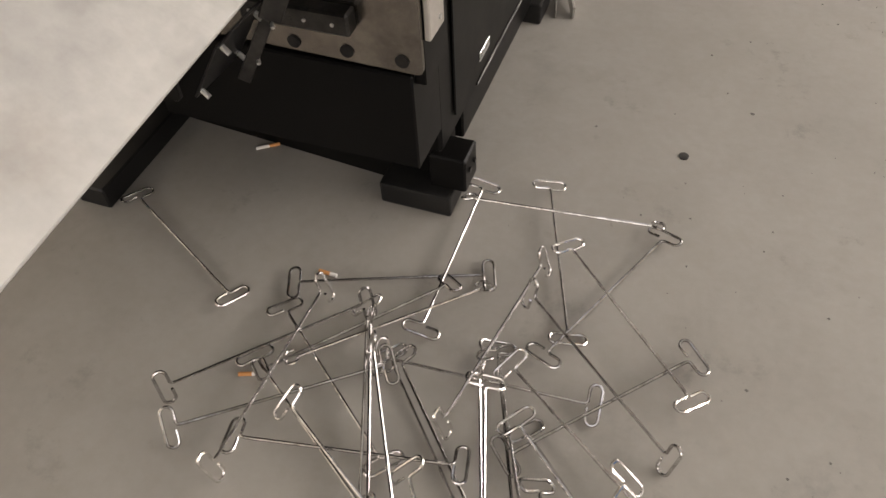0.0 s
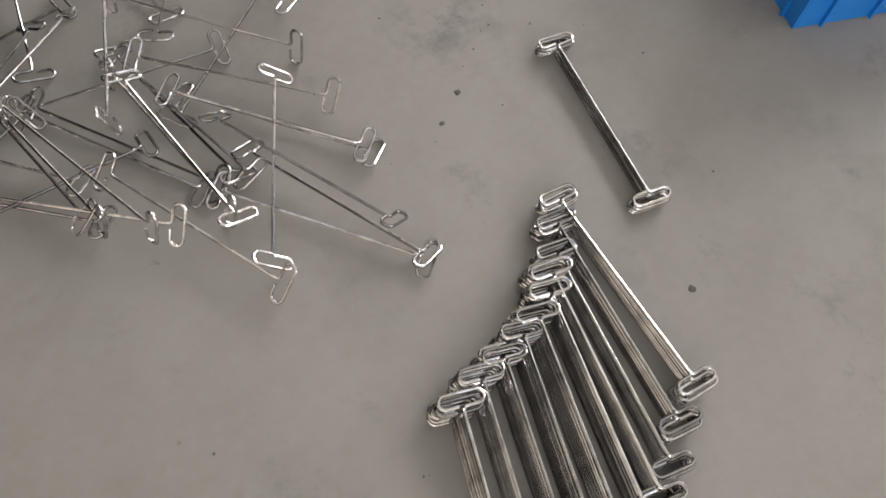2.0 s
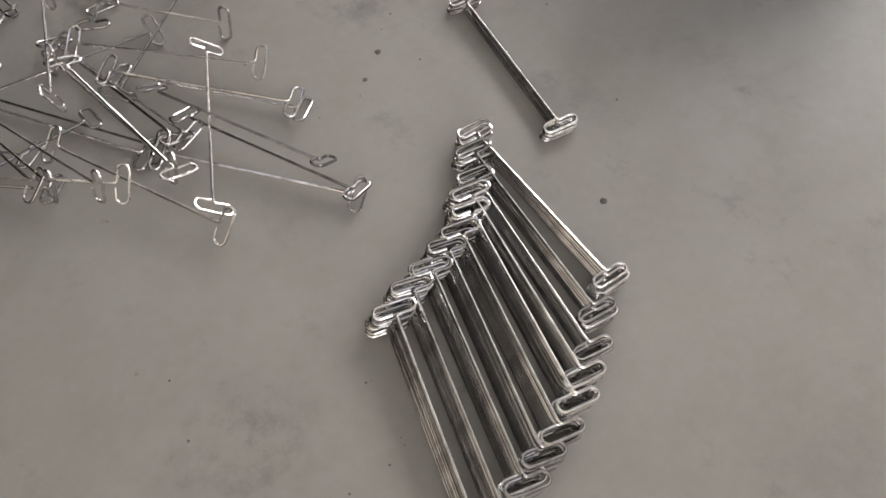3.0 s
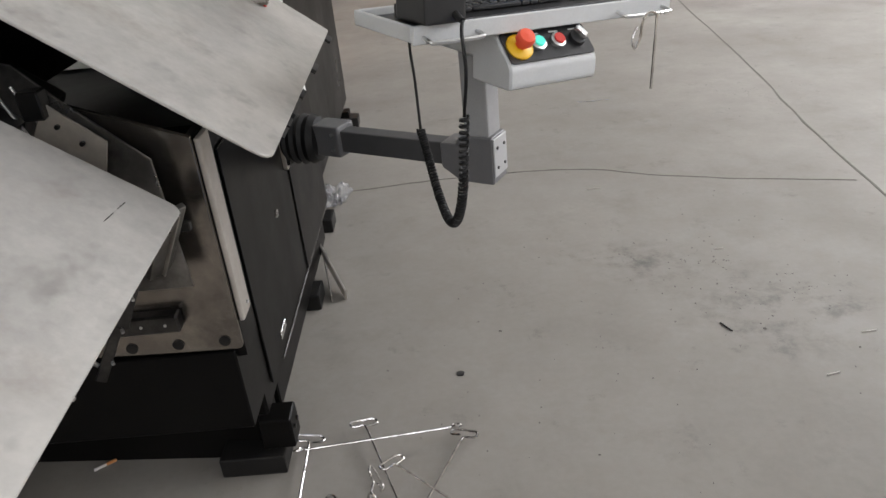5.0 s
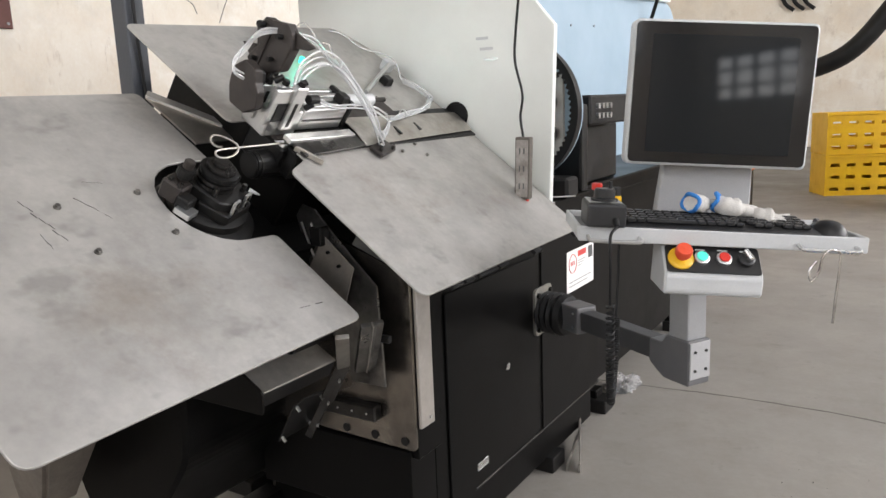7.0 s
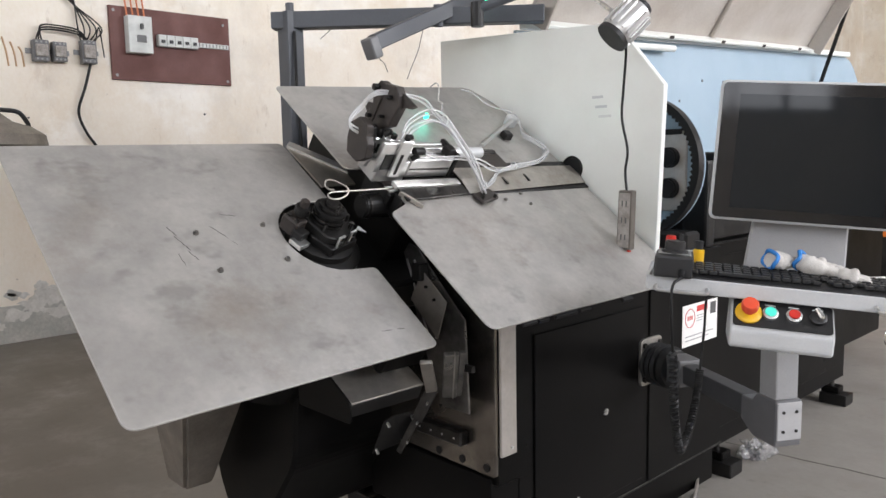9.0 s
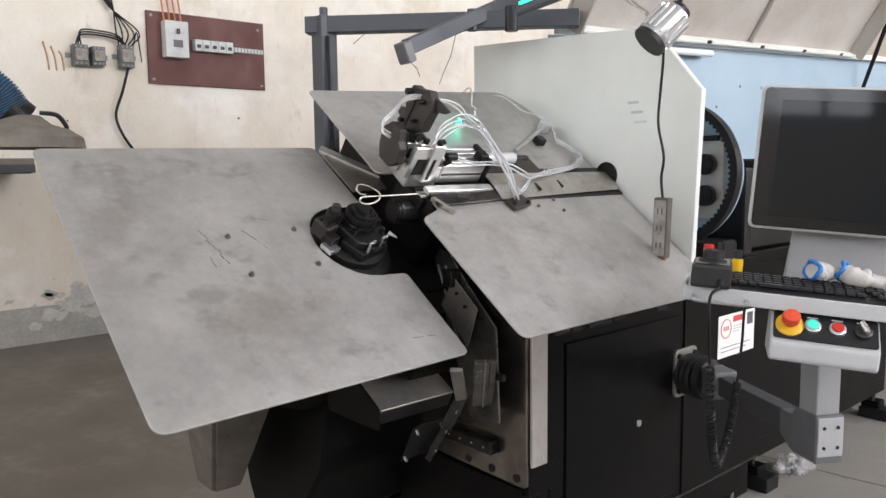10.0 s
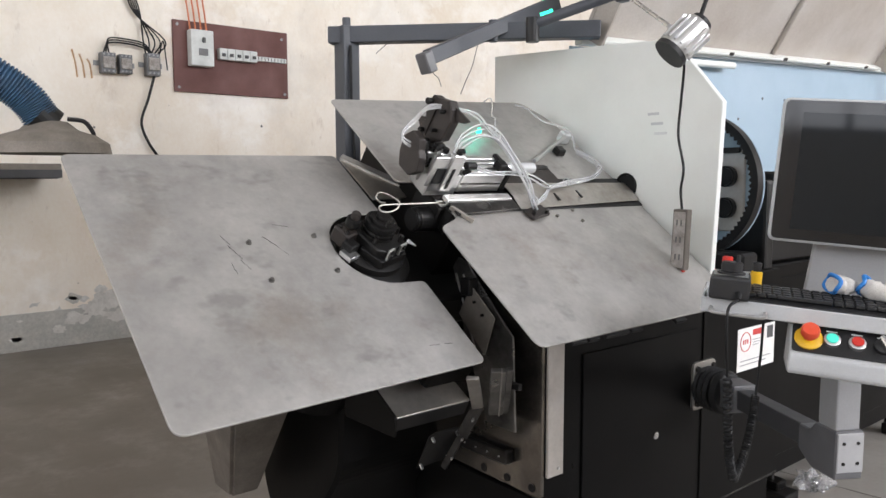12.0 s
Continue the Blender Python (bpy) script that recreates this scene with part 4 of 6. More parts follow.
glow.energy, glow.color, glow.shadow_soft_size = 0.10, (0.05, 1.0, 0.68), 0.008
glow_ob = new("added_green_glow", glow)
glow_ob.location = PLANE_R @ Vector((-0.555, 0.190, 0.045))

# rear body with deck, ring gear, feeder and open hood
part("rear_extension", box(-0.95, -0.30, 2.704, 3.96, 0.12, 0.93, 0.006), BLACK, machine)
rear = part("rear_cabinet", box(-0.95, -0.075, 1.246, 2.70, 0.12, 0.93, 0.006), BLACK, machine, "black rear cabinet")
part("rear_upper_body", box(-0.95, -0.015, 0.646, 1.244, 0.862, 0.93, 0.004), BLACK, machine)
part("rear_panel", box(-0.073, -0.068, 1.29, 2.66, 0.20, 0.88, 0.002), BLACK, rear)
XZ0 = Matrix(((1, 0, 0, 0), (0, 0, 1, 0), (0, 1, 0, 0), (0, 0, 0, 1)))
ring_c = (-0.217, 1.0, 1.223)
ring = bmesh.new()
N = 150
vo, vi = [], []
for y in (-0.020, 0.014):
    for k in range(N):
        a = 2 * math.pi * k / N
        vo.append(ring.verts.new((ring_c[0] + 0.248 * math.cos(a), ring_c[1] + y, ring_c[2] + 0.248 * math.sin(a))))
        r = 0.216 + (0.009 if k % 2 else 0.0)
        vi.append(ring.verts.new((ring_c[0] + r * math.cos(a), ring_c[1] + y, ring_c[2] + r * math.sin(a))))
for k in range(N):
    j = (k + 1) % N
    ring.faces.new((vo[k], vo[j], vi[j], vi[k]))
    ring.faces.new((vo[N + k], vi[N + k], vi[N + j], vo[N + j]))
    ring.faces.new((vo[k], vo[N + k], vo[N + j], vo[j]))
    ring.faces.new((vi[k], vi[j], vi[N + j], vi[N + k]))
gear = part("ring_gear", ring, CAST, machine, "large black internally toothed ring gear")
part("gear_disc", rod((ring_c[0], 1.022, ring_c[2]), (ring_c[0], 1.030, ring_c[2]), 0.246, 48), HOODBLUE, gear, "pale blue disc behind the ring")
part("roller_plate", box(ring_c[0] - 0.17, ring_c[0] + 0.185, 1.008, 1.020, ring_c[2] - 0.155, ring_c[2] + 0.120, 0.003), STRIP, gear, "pale steel roller plate")
part("plate_bar", box(ring_c[0] - 0.17, ring_c[0] + 0.17, 0.996, 1.007, ring_c[2] + 0.108, ring_c[2] + 0.126, 0.002), CAST, gear)
for dx in (-0.03, 0.05, 0.130):
    for dz in (0.030, -0.075):
        part("straightener_roller", rod((ring_c[0] + dx, 0.975, ring_c[2] + dz), (ring_c[0] + dx, 1.007, ring_c[2] + dz), 0.035, 24, bevel=0.006), CAST, gear)
part("gear_cradle", box(-0.45, 0.0, 0.96, 1.06, 0.93, 1.0, 0.01), CAST, gear)
feeder = part("wire_feeder", box(-0.50, -0.10, 1.30, 1.72, 0.932, 1.16, 0.01), CAST, machine, "dark wire feeder unit")
part("feeder_top", box(-0.46, -0.02, 1.22, 1.62, 1.162, 1.27, 0.008), CAST, feeder)
for k in range(8):
    y, z = 1.28 + 0.04 * (k % 4), 1.195 + 0.035 * (k // 4)
    part("feeder_screw", rod((-0.02, y, z), (-0.008, y, z), 0.011, 8), ALU, feeder)
part("feeder_post", box(-0.12, -0.02, 1.14, 1.20, 0.932, 1.24, 0.012, 2), CAST, feeder)
hood = part("hood_back", slab(rounded([(0.66, 0.93), (3.95, 0.93), (4.05, 1.60), (3.80, 1.845), (0.66, 1.700)], [0, 0, 0.15, 0.12, 0]), -0.015, 0.0, 0.002, M_YZ(-0.485)), HOODBLUE, machine, "pale blue inside wall of the open hood")
part("hood_side", box(-0.484, -0.20, 0.646, 0.656, 0.93, 1.60, 0.002), HOODBLUE, hood)
part("hood_end", box(-0.484, -0.30, 3.70, 3.712, 0.932, 1.62, 0.002), HOODBLUE, hood)
HINGE = pose(-0.47, 0, 1.676, 2.6, 0, 0)
part("hood_hinge_strip", box(-0.012, 0.020, 0.67, 3.70, -0.006, 0.022, 0.003, m=HINGE), WHITE, hood)
LID = HINGE @ pose(0, 0, 0.025, 0, -58, 0)
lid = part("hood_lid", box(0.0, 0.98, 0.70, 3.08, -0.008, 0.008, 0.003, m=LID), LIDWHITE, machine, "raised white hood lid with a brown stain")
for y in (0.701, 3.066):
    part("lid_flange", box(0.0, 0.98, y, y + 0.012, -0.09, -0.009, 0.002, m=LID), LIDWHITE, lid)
part("lid_flange", box(0.0, 0.012, 0.714, 3.065, -0.055, -0.009, 0.002, m=LID), WHITE, lid)
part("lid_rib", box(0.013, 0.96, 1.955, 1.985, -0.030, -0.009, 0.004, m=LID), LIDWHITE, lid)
for y in (1.55, 2.00, 2.42, 2.85):
    part("hinge_leaf", box(0.004, 0.018, y, y + 0.030, -0.059, -0.0555, 0.001, m=LID), CASTBROWN, lid, "rusty brown hinge leaf")
part("gas_strut", rod((-0.45, 3.25, 1.66), (-0.20, 3.12, 2.28), 0.011, 10), CAST, lid, "black gas strut")
part("hood_lamp", rod((-0.44, 0.75, 1.672), (-0.44, 1.62, 1.712), 0.014, 12), WHITE, hood, "white tube lamp under the hood")
for y, z in ((1.95, 1.60), (2.15, 1.605), (2.45, 1.62), (1.75, 1.50)):
    part("hood_rivet", rod((-0.486, y, z), (-0.482, y, z), 0.006, 8), GREY, hood)

# maker's plate: red mark, bars for the small print
plate = part("makers_plate", box(0.0052, 0.0062, 0.935, 1.177, 0.608, 0.752), PAPER, machine, "white sticker with red print")
part("logo_ring", tube([(0.0066, 0.985 + 0.032 * math.cos(a), 0.705 + 0.032 * math.sin(a)) for a in np.linspace(0, 2 * math.pi, 28, endpoint=False)], 0.0016, 4, True), INKRED, plate)
bm = bmesh.new()
for k in range(3):
    box(0.0062, 0.0066, 0.968 + 0.013 * k, 0.976 + 0.013 * k, 0.698, 0.713, bm=bm)
part("logo_bars", bm, INKRED, plate)
bm = box(0.0062, 0.0066, 1.03, 1.105, 0.722, 0.742)
part("title_bar", bm, INKRED, plate)
bm = bmesh.new()
for k in range(3):
    box(0.0062, 0.0066, 1.03, 1.10 - 0.015 * k, 0.706 - 0.009 * k, 0.7085 - 0.009 * k, bm=bm)
for k in range(2):
    box(0.0062, 0.0066, 0.955, 1.15 - 0.03 * k, 0.640 - 0.014 * k, 0.6435 - 0.014 * k, bm=bm)
part("print_bars", bm, GREY3, plate)
part("dark_patch", box(0.0062, 0.0066, 1.125, 1.165, 0.70, 0.742), INK, plate)


# ---- the operator's terminal on its swivel arm ----
T = pose(0.604, 0.134, 0, 0, 0, 29) @ pose(0.09, 0, 0.93, 0, 4.3, 0) @ pose(-0.09, 0, -0.93)          # x to the operator's right, y away from him; sagging a little
terminal = thing("operator_terminal", T, "grey swivel-arm terminal with touch screen, keyboard tray and buttons", "control terminal")
TI = T.inverted()
at = lambda x, y, z: TI @ Vector((x, y, z))
# flange and ribbed rubber swivel on the cabinet side (built from world places)
flange = part("mount_flange", slab(rounded([(0.668, 0.535), (0.79, 0.535), (0.79, 0.685), (0.668, 0.685)], 0.02), 0.006, 0.016, 0.001, TI @ M_YZ(0)), ZINC, terminal, "bolted steel mounting flange")
for y, z in ((0.685, 0.555), (0.685, 0.665), (0.772, 0.555), (0.772, 0.665)):
    part("flange_bolt", rod(at(0.016, y, z), at(0.024, y, z), 0.009, 6), CAST, flange)
sw = part("swivel", lathe([(0.0, 0.0), (0.060, 0.0), (0.066, 0.012), (0.060, 0.020), (0.067, 0.032), (0.061, 0.042), (0.068, 0.054), (0.062, 0.064), (0.067, 0.078), (0.060, 0.095), (0.03, 0.105), (0.0, 0.105)], 30,
                          TI @ pose(0.016, 0.73, 0.605, 0, 90, -12)), RUBBER, terminal, "black ribbed swivel joint", smooth=True)
# swing arm, elbow and column stand in a frame of their own: x along the arm, z up
COL = Vector((0.528, 0.466, 0))
ARM = TI @ pose(COL.x, COL.y, 0, 0, 0, -30)
part("swing_arm", box(-0.470, -0.060, -0.024, 0.024, 0.585, 0.641, 0.004, 2, m=ARM), GREY4, terminal, "dark grey box-section swing arm")
socket = part("arm_socket", box(-0.480, -0.395, -0.036, 0.036, 0.572, 0.654, 0.006, 2, m=ARM), GREY, terminal, "grey cast arm socket")
for z in (0.592, 0.634):
    part("socket_screw", rod((-0.415, -0.0365, z), (-0.415, -0.039, z), 0.004, 8, m=ARM), ALU, socket)
elbow = part("elbow", slab(rounded([(-0.095, 0.645), (-0.095, 0.583), (-0.045, 0.552), (0.043, 0.552), (0.043, 0.668), (-0.034, 0.668), (-0.052, 0.645)], 0.006, 3), -0.036, 0.036, 0.003, ARM @ M_XZ(0)), GREY, terminal, "mid-grey cast elbow")
part("elbow_plate", box(0.0435, 0.047, -0.034, 0.034, 0.570, 0.664, 0.002, m=ARM), GREY5, elbow, "pale grey bolted face plate")
for z in (0.592, 0.640):
    for y in (-0.018, 0.018):
        part("elbow_screw", rod((0.047, y, z), (0.0495, y, z), 0.004, 8, m=ARM), GREASY, elbow)
part("column", box(-0.030, 0.034, -0.031, 0.031, 0.666, 0.935, 0.005, 2, m=ARM), GREY3, terminal, "grey square column")
part("neck_bracket", box(0.03, 0.155, 0.10, 0.39, 0.870, 0.945, 0.005), PALEGREY, terminal)
part("neck", slab(rounded([(0.0, 0.945), (0.225, 0.945), (0.215, 1.20), (0.02, 1.20)], 0.012), 0.300, 0.335, 0.004, Matrix(((1, 0, 0, 0), (0, 0, 1, 0), (0, 1, 0, 0), (0, 0, 0, 1)))), GREY5, terminal, "light grey sheet neck")
# keyboard tray
TR = pose(0, 0.032, 0.010)
tray_ = part("keyboard_tray", box(-0.210, 0.375, 0.002, 0.235, 0.948, 0.956, 0.002, m=TR), PALEGREY, terminal, "pale grey sheet-metal keyboard tray")
part("tray_mat", box(-0.196, 0.360, 0.012, 0.226, 0.9565, 0.959, 0.001, m=TR), BLACKPLASTIC, tray_, "black rubber tray mat")
part("tray_rim", box(-0.210, 0.375, 0.0, 0.006, 0.940, 0.972, 0.002, m=TR), PALEGREY, tray_)
part("tray_rim", box(-0.212, -0.204, 0.006, 0.235, 0.944, 0.972, 0.002, m=TR), PALEGREY, tray_)
part("tray_rim", box(0.369, 0.377, 0.006, 0.235, 0.944, 0.972, 0.002, m=TR), PALEGREY, tray_)
part("tray_rim", box(-0.204, 0.369, 0.230, 0.238, 0.944, 0.972, 0.002, m=TR), PALEGREY, tray_)
for x0, x1 in ((-0.19, -0.085), (0.235, 0.350)):
    part("grab_rail", tube(smooth_path([(x0, -0.001, 0.952), (x0, -0.022, 0.948), (x0 + 0.015, -0.026, 0.946), (x1 - 0.015, -0.026, 0.946), (x1, -0.022, 0.948), (x1, -0.001, 0.952)], 5), 0.004, 8, m=TR), ALU, tray_, "chrome rail", smooth=True)
# button box
prof = [(0.0, 0.852), (0.0, 0.895), (0.052, 0.946), (0.13, 0.946), (0.13, 0.852)]
YZX = Matrix(((0, 0, 1, 0), (1, 0, 0, 0), (0, 1, 0, 0), (0, 0, 0, 1)))
bb = part("button_box", slab(rounded(prof, [0.014, 0.01, 0.006, 0.0, 0.0]), -0.034, 0.164, 0.004, YZX), PALEGREY, terminal, "pale grey button box")
FACE = pose(0, 0.0, 0.8965, math.degrees(math.atan2(0.051, 0.052)), 0, 0)
part("button_face", slab(rounded([(-0.030, 0.004), (0.160, 0.004), (0.160, 0.070), (-0.030, 0.070)], 0.008), 0.0012, 0.0035, 0.0005, FACE), BLACKPLASTIC, bb, "black button plate")
es = part("emergency_collar", lathe([(0.0, 0.003), (0.0265, 0.003), (0.0265, 0.007), (0.020, 0.012), (0.0, 0.012)], 30, FACE @ pose(0.0, 0.036, 0)), YELLOW, bb, "yellow emergency stop collar", smooth=True)
part("emergency_stop", lathe([(0.0, 0.012), (0.011, 0.012), (0.011, 0.020), (0.0170, 0.024), (0.0175, 0.035), (0.0145, 0.040), (0.0, 0.0415)], 30, FACE @ pose(0.0, 0.036, 0)), ESTOP, es, "orange-red mushroom button", smooth=True)
for x, mt, lab in ((0.042, GREEN, "lit green push button"), (0.087, RED, "red push button")):
    rg = part("button_ring", lathe([(0.0, 0.003), (0.0155, 0.003), (0.0155, 0.010), (0.012, 0.012), (0.0, 0.012)], 24, FACE @ pose(x, 0.038, 0)), ALU, bb, "chrome button ring", smooth=True)
    part("button_cap", rod((0, 0, 0.012), (0, 0, 0.0155), 0.0112, 24, bevel=0.001, m=FACE @ pose(x, 0.038, 0)), mt, rg, lab)
kn = part("selector_base", lathe([(0.0, 0.003), (0.0165, 0.003), (0.0165, 0.012), (0.012, 0.015), (0.0, 0.015)], 24, FACE @ pose(0.132, 0.038, 0)), BLACKPLASTIC, bb, "black rotary selector", smooth=True)
part("selector_lever", box(-0.005, 0.005, -0.014, 0.014, 0.015, 0.030, 0.003, m=FACE @ pose(0.132, 0.038, 0, 0, 0, 25)), ALU, kn)
for x in (0.042, 0.087, 0.132):
    part("legend_bar", box(x - 0.010, x + 0.010, 0.058, 0.061, 0.0036, 0.0040, m=FACE), BAKELITE, bb)
# screen
MON = pose(0.112, 0.240, 1.098, -1.5, 0, 0)      # x right, z up the screen, y into it
shell = [(-0.203, 0.0), (0.203, 0.0), (0.203, 0.322), (-0.203, 0.322)]
XZY = Matrix(((1, 0, 0, 0), (0, 0, 1, 0), (0, 1, 0, 0), (0, 0, 0, 1)))
mon = part("monitor", slab(rounded(shell, 0.016, 6), 0.0, 0.045, 0.004, MON @ XZY), PALEGREY, terminal, "touch-screen monitor with white rim")
part("bezel", slab(rounded([(-0.197, 0.006), (0.197, 0.006), (0.197, 0.316), (-0.197, 0.316)], 0.012, 6), -0.003, -0.0003, 0.0005, MON @ XZY), BEZEL, mon, "glossy black bezel")
part("screen", box(-0.160, 0.160, -0.0042, -0.0031, 0.030, 0.290, m=MON), SCREEN, mon, "switched-off dark screen")
part("monitor_back", box(-0.14, 0.14, 0.046, 0.075, 0.05, 0.29, 0.01, 2, m=MON), PALEGREY, mon)

# loose things on the tray
kb = thing("keyboard", T @ pose(0.065, 0.125, 0.9705), "dusty black computer keyboard on the tray", "keyboard")
prof = [(-0.075, 0.0), (0.075, 0.0), (0.075, 0.026), (-0.03, 0.017), (-0.075, 0.012)]
part("keyboard_body", slab(rounded(prof, 0.003, 2), -0.225, 0.225, 0.001, YZX), BLACKPLASTIC, kb)
for r in range(5):
    y = -0.040 + 0.0215 * r
    z = 0.0165 + 0.0018 * r
    x = -0.216
    k = 0
    while x < 0.20:
        w = 0.0175
        if r == 0 and 4 == k:
            w = 0.105
        elif (r + k) % 7 == 0 and k in (0, 13):
            w = 0.026
        if not (0.065 < x < 0.078 or 0.132 < x < 0.142):
            bm = box(-w / 2, w / 2, -0.0085, 0.0085, 0, 0.008, 0.002)
            kc = part("key", bm, BLACKPLASTIC, kb)
            kc.location = (x + w / 2, y, z)
        x += w + 0.0022
        k += 1
mouse = thing("mouse", T @ pose(0.318, 0.105, 0.969, 0, 0, 12), "black computer mouse on the tray", "mouse")
bm = bmesh.new()
bmesh.ops.create_uvsphere(bm, u_segments=20, v_segments=12, radius=1)
for v in bm.verts:
    v.co = Vector((v.co.x * 0.034 * (1 - 0.12 * v.co.y), v.co.y * 0.056, max(0.0, v.co.z) * 0.037 * (1 - 0.25 * v.co.y) + 0.001))
part("mouse_shell", bm, BLACKPLASTIC, mouse, smooth=True)
part("scroll_wheel", rod((-0.003, 0.034, 0.026), (0.003, 0.034, 0.026), 0.009, 14), GREY, mouse)

# hand-held jog box with its coiled cord
jog = thing("jog_pendant", T @ pose(-0.158, 0.066, 0.985) @ Matrix.Diagonal((0.9, 0.9, 0.9, 1)), "black hand-held jog box with red button and coiled cord", "pendant")
jb = part("pendant_body", box(-0.044, 0.044, -0.062, 0.058, -0.002, 0.050, 0.006, 2), BLACKPLASTIC, jog)
part("pendant_face", box(-0.038, 0.038, -0.035, 0.055, 0.0505, 0.0525, 0.001), ALU, jb, "brushed metal face")
part("jog_wheel", lathe([(0.0, 0.053), (0.031, 0.053), (0.031, 0.058), (0.024, 0.060), (0.024, 0.078), (0.021, 0.081), (0.0, 0.081)], 28, pose(0, -0.005, 0)), BLACKPLASTIC, jb, "black jog wheel", smooth=True)
part("jog_handle", rod((0.012, -0.005, 0.081), (0.012, -0.005, 0.098), 0.005, 10), BLACKPLASTIC, jb)
part("stop_stem", rod((-0.012, 0.042, 0.0525), (-0.012, 0.042, 0.072), 0.007, 12), BLACKPLASTIC, jb)
part("stop_button", rod((-0.012, 0.042, 0.072), (-0.012, 0.042, 0.088), 0.0125, 18, bevel=0.002), RED, jb, "red stop button")
part("cord_gland", rod((0.020, -0.062, 0.015), (0.020, -0.085, 0.005), 0.008, 12, r2=0.006), RUBBER, jb)
JI = jog.matrix_world.inverted()
wj = lambda x, y, z: JI @ Vector((x, y, z))
cord = smooth_path([(0.020, -0.085, 0.005), wj(0.488, 0.030, 0.99), wj(0.490, 0.025, 0.93), wj(0.482, 0.046, 0.848)], 8)
part("cord", tube(cord, 0.0035, 8), RUBBER, jog, "black straight cord", smooth=True)
axis = smooth_path([wj(0.482, 0.046, 0.848), wj(0.470, 0.080, 0.70), wj(0.455, 0.125, 0.615), wj(0.438, 0.172, 0.591), wj(0.421, 0.235, 0.618), wj(0.405, 0.295, 0.680), wj(0.393, 0.331, 0.734)], 110)
coil = []
turns = 150
for i, p in enumerate(axis):
    d = (axis[min(i + 1, len(axis) - 1)] - axis[max(i - 1, 0)]).normalized()
    s = d.cross(Vector((0, 1, 0))).normalized()
    b = d.cross(s)
    a = 2 * math.pi * turns * i / (len(axis) - 1) * 0.5
    coil.append(p + 0.0080 * (math.cos(a) * s + math.sin(a) * b))
fine = smooth_path(coil, 2)
part("coiled_cord", tube(fine, 0.0034, 5), RUBBER, jog, "black coiled cord", smooth=True)
part("cord", tube(smooth_path([axis[-1], wj(0.391, 0.352, 0.83), wj(0.389, 0.372, 0.925), wj(0.42, 0.395, 0.965), wj(0.53, 0.45, 0.955)], 8), 0.0035, 8), RUBBER, jog, "black straight cord", smooth=True)


# knitted gloves with blue dipped cuffs lying on the keyboard
def glove(m, flip):
    g = thing("work_glove", m, "crumpled white knitted work glove with a blue cuff", "glove", "gloves on the keyboard")
    bm = bmesh.new()
    path = smooth_path([(0, 0, 0.020), (0.03, 0.01 * flip, 0.017), (0.065, 0.004, 0.016), (0.10, -0.012 * flip, 0.011), (0.125, -0.02 * flip, 0.007)], 6)
    radii = [0.019 + 0.006 * math.sin(2.3 * i / 6) + 0.002 * math.sin(i * 1.7) for i in range(len(path))]
    radii[-3:] = [0.013, 0.009, 0.004]
    tube(path, 0.02, 14, bm=bm, radii=radii)
    for v in bm.verts:
        v.co.z = max(0.0, v.co.z * 0.9)
        v.co += 0.0018 * Vector(noise.noise_vector(v.co * 90))
        v.co.z = max(0.0, v.co.z)
    part("glove_body", bm, CLOTHW, g, smooth=True)
    for k in range(3):
        pts = smooth_path([(0.095, -0.012 * flip + 0.012 * (k - 1), 0.010), (0.125, -0.02 * flip + 0.017 * (k - 1), 0.011), (0.150, -0.02 * flip + 0.020 * (k - 1), 0.008)], 5)
        part("glove_finger", tube(pts, 0.0075, 8, radii=[0.0085] * (len(pts) - 2) + [0.007, 0.004]), CLOTHW, g, smooth=True)
    ring = [(-0.002 + 0.004 * math.sin(3 * a), 0.026 * math.cos(a), 0.021 + 0.019 * math.sin(a)) for a in np.linspace(0, 2 * math.pi, 24, endpoint=False)]
    part("glove_cuff", tube(ring, 0.0045, 8, True), CLOTHB, g, "blue rubber-dipped cuff", smooth=True)


glove(T @ pose(0.045, 0.150, 1.004, 0, 0, -65 + 90), 1)
glove(T @ pose(0.105, 0.180, 1.004, 0, 8, -20), -1)
bm = slab(rounded([(-0.045, -0.035), (0.045, -0.03), (0.05, 0.035), (-0.04, 0.04)], 0.006), 0, 0.03, 0.004)
for v in bm.verts:
    v.co.z *= 0.6 + 0.4 * math.sin(30 * v.co.x + 20 * v.co.y)
box_ = part("paper_scrap", bm, PAPER)
box_.matrix_world = T @ pose(0.24, 0.222, 0.969, 0, 0, -15)
tagged(box_, "folded white paper scrap on the tray", "paper")
marker = part("paper_scrap", slab(rounded([(-0.03, -0.022), (0.03, -0.02), (0.028, 0.02), (-0.03, 0.024)], 0.005), 0, 0.022, 0.003), PAPER)
marker.matrix_world = T @ pose(-0.055, 0.225, 0.969, 0, 0, 20)
tagged(marker, "small folded white paper on the tray", "paper")
bottle = thing("oil_bottle", T @ pose(-0.105, 0.23, 0.969), "small yellow and black bottle on the tray", "bottle")
part("bottle_body", rod((0, 0, 0), (0, 0, 0.055), 0.013, 16, bevel=0.002), YELLOW, bottle)
part("bottle_cap", rod((0, 0, 0.055), (0, 0, 0.075), 0.010, 14, bevel=0.001), BLACKPLASTIC, bottle)


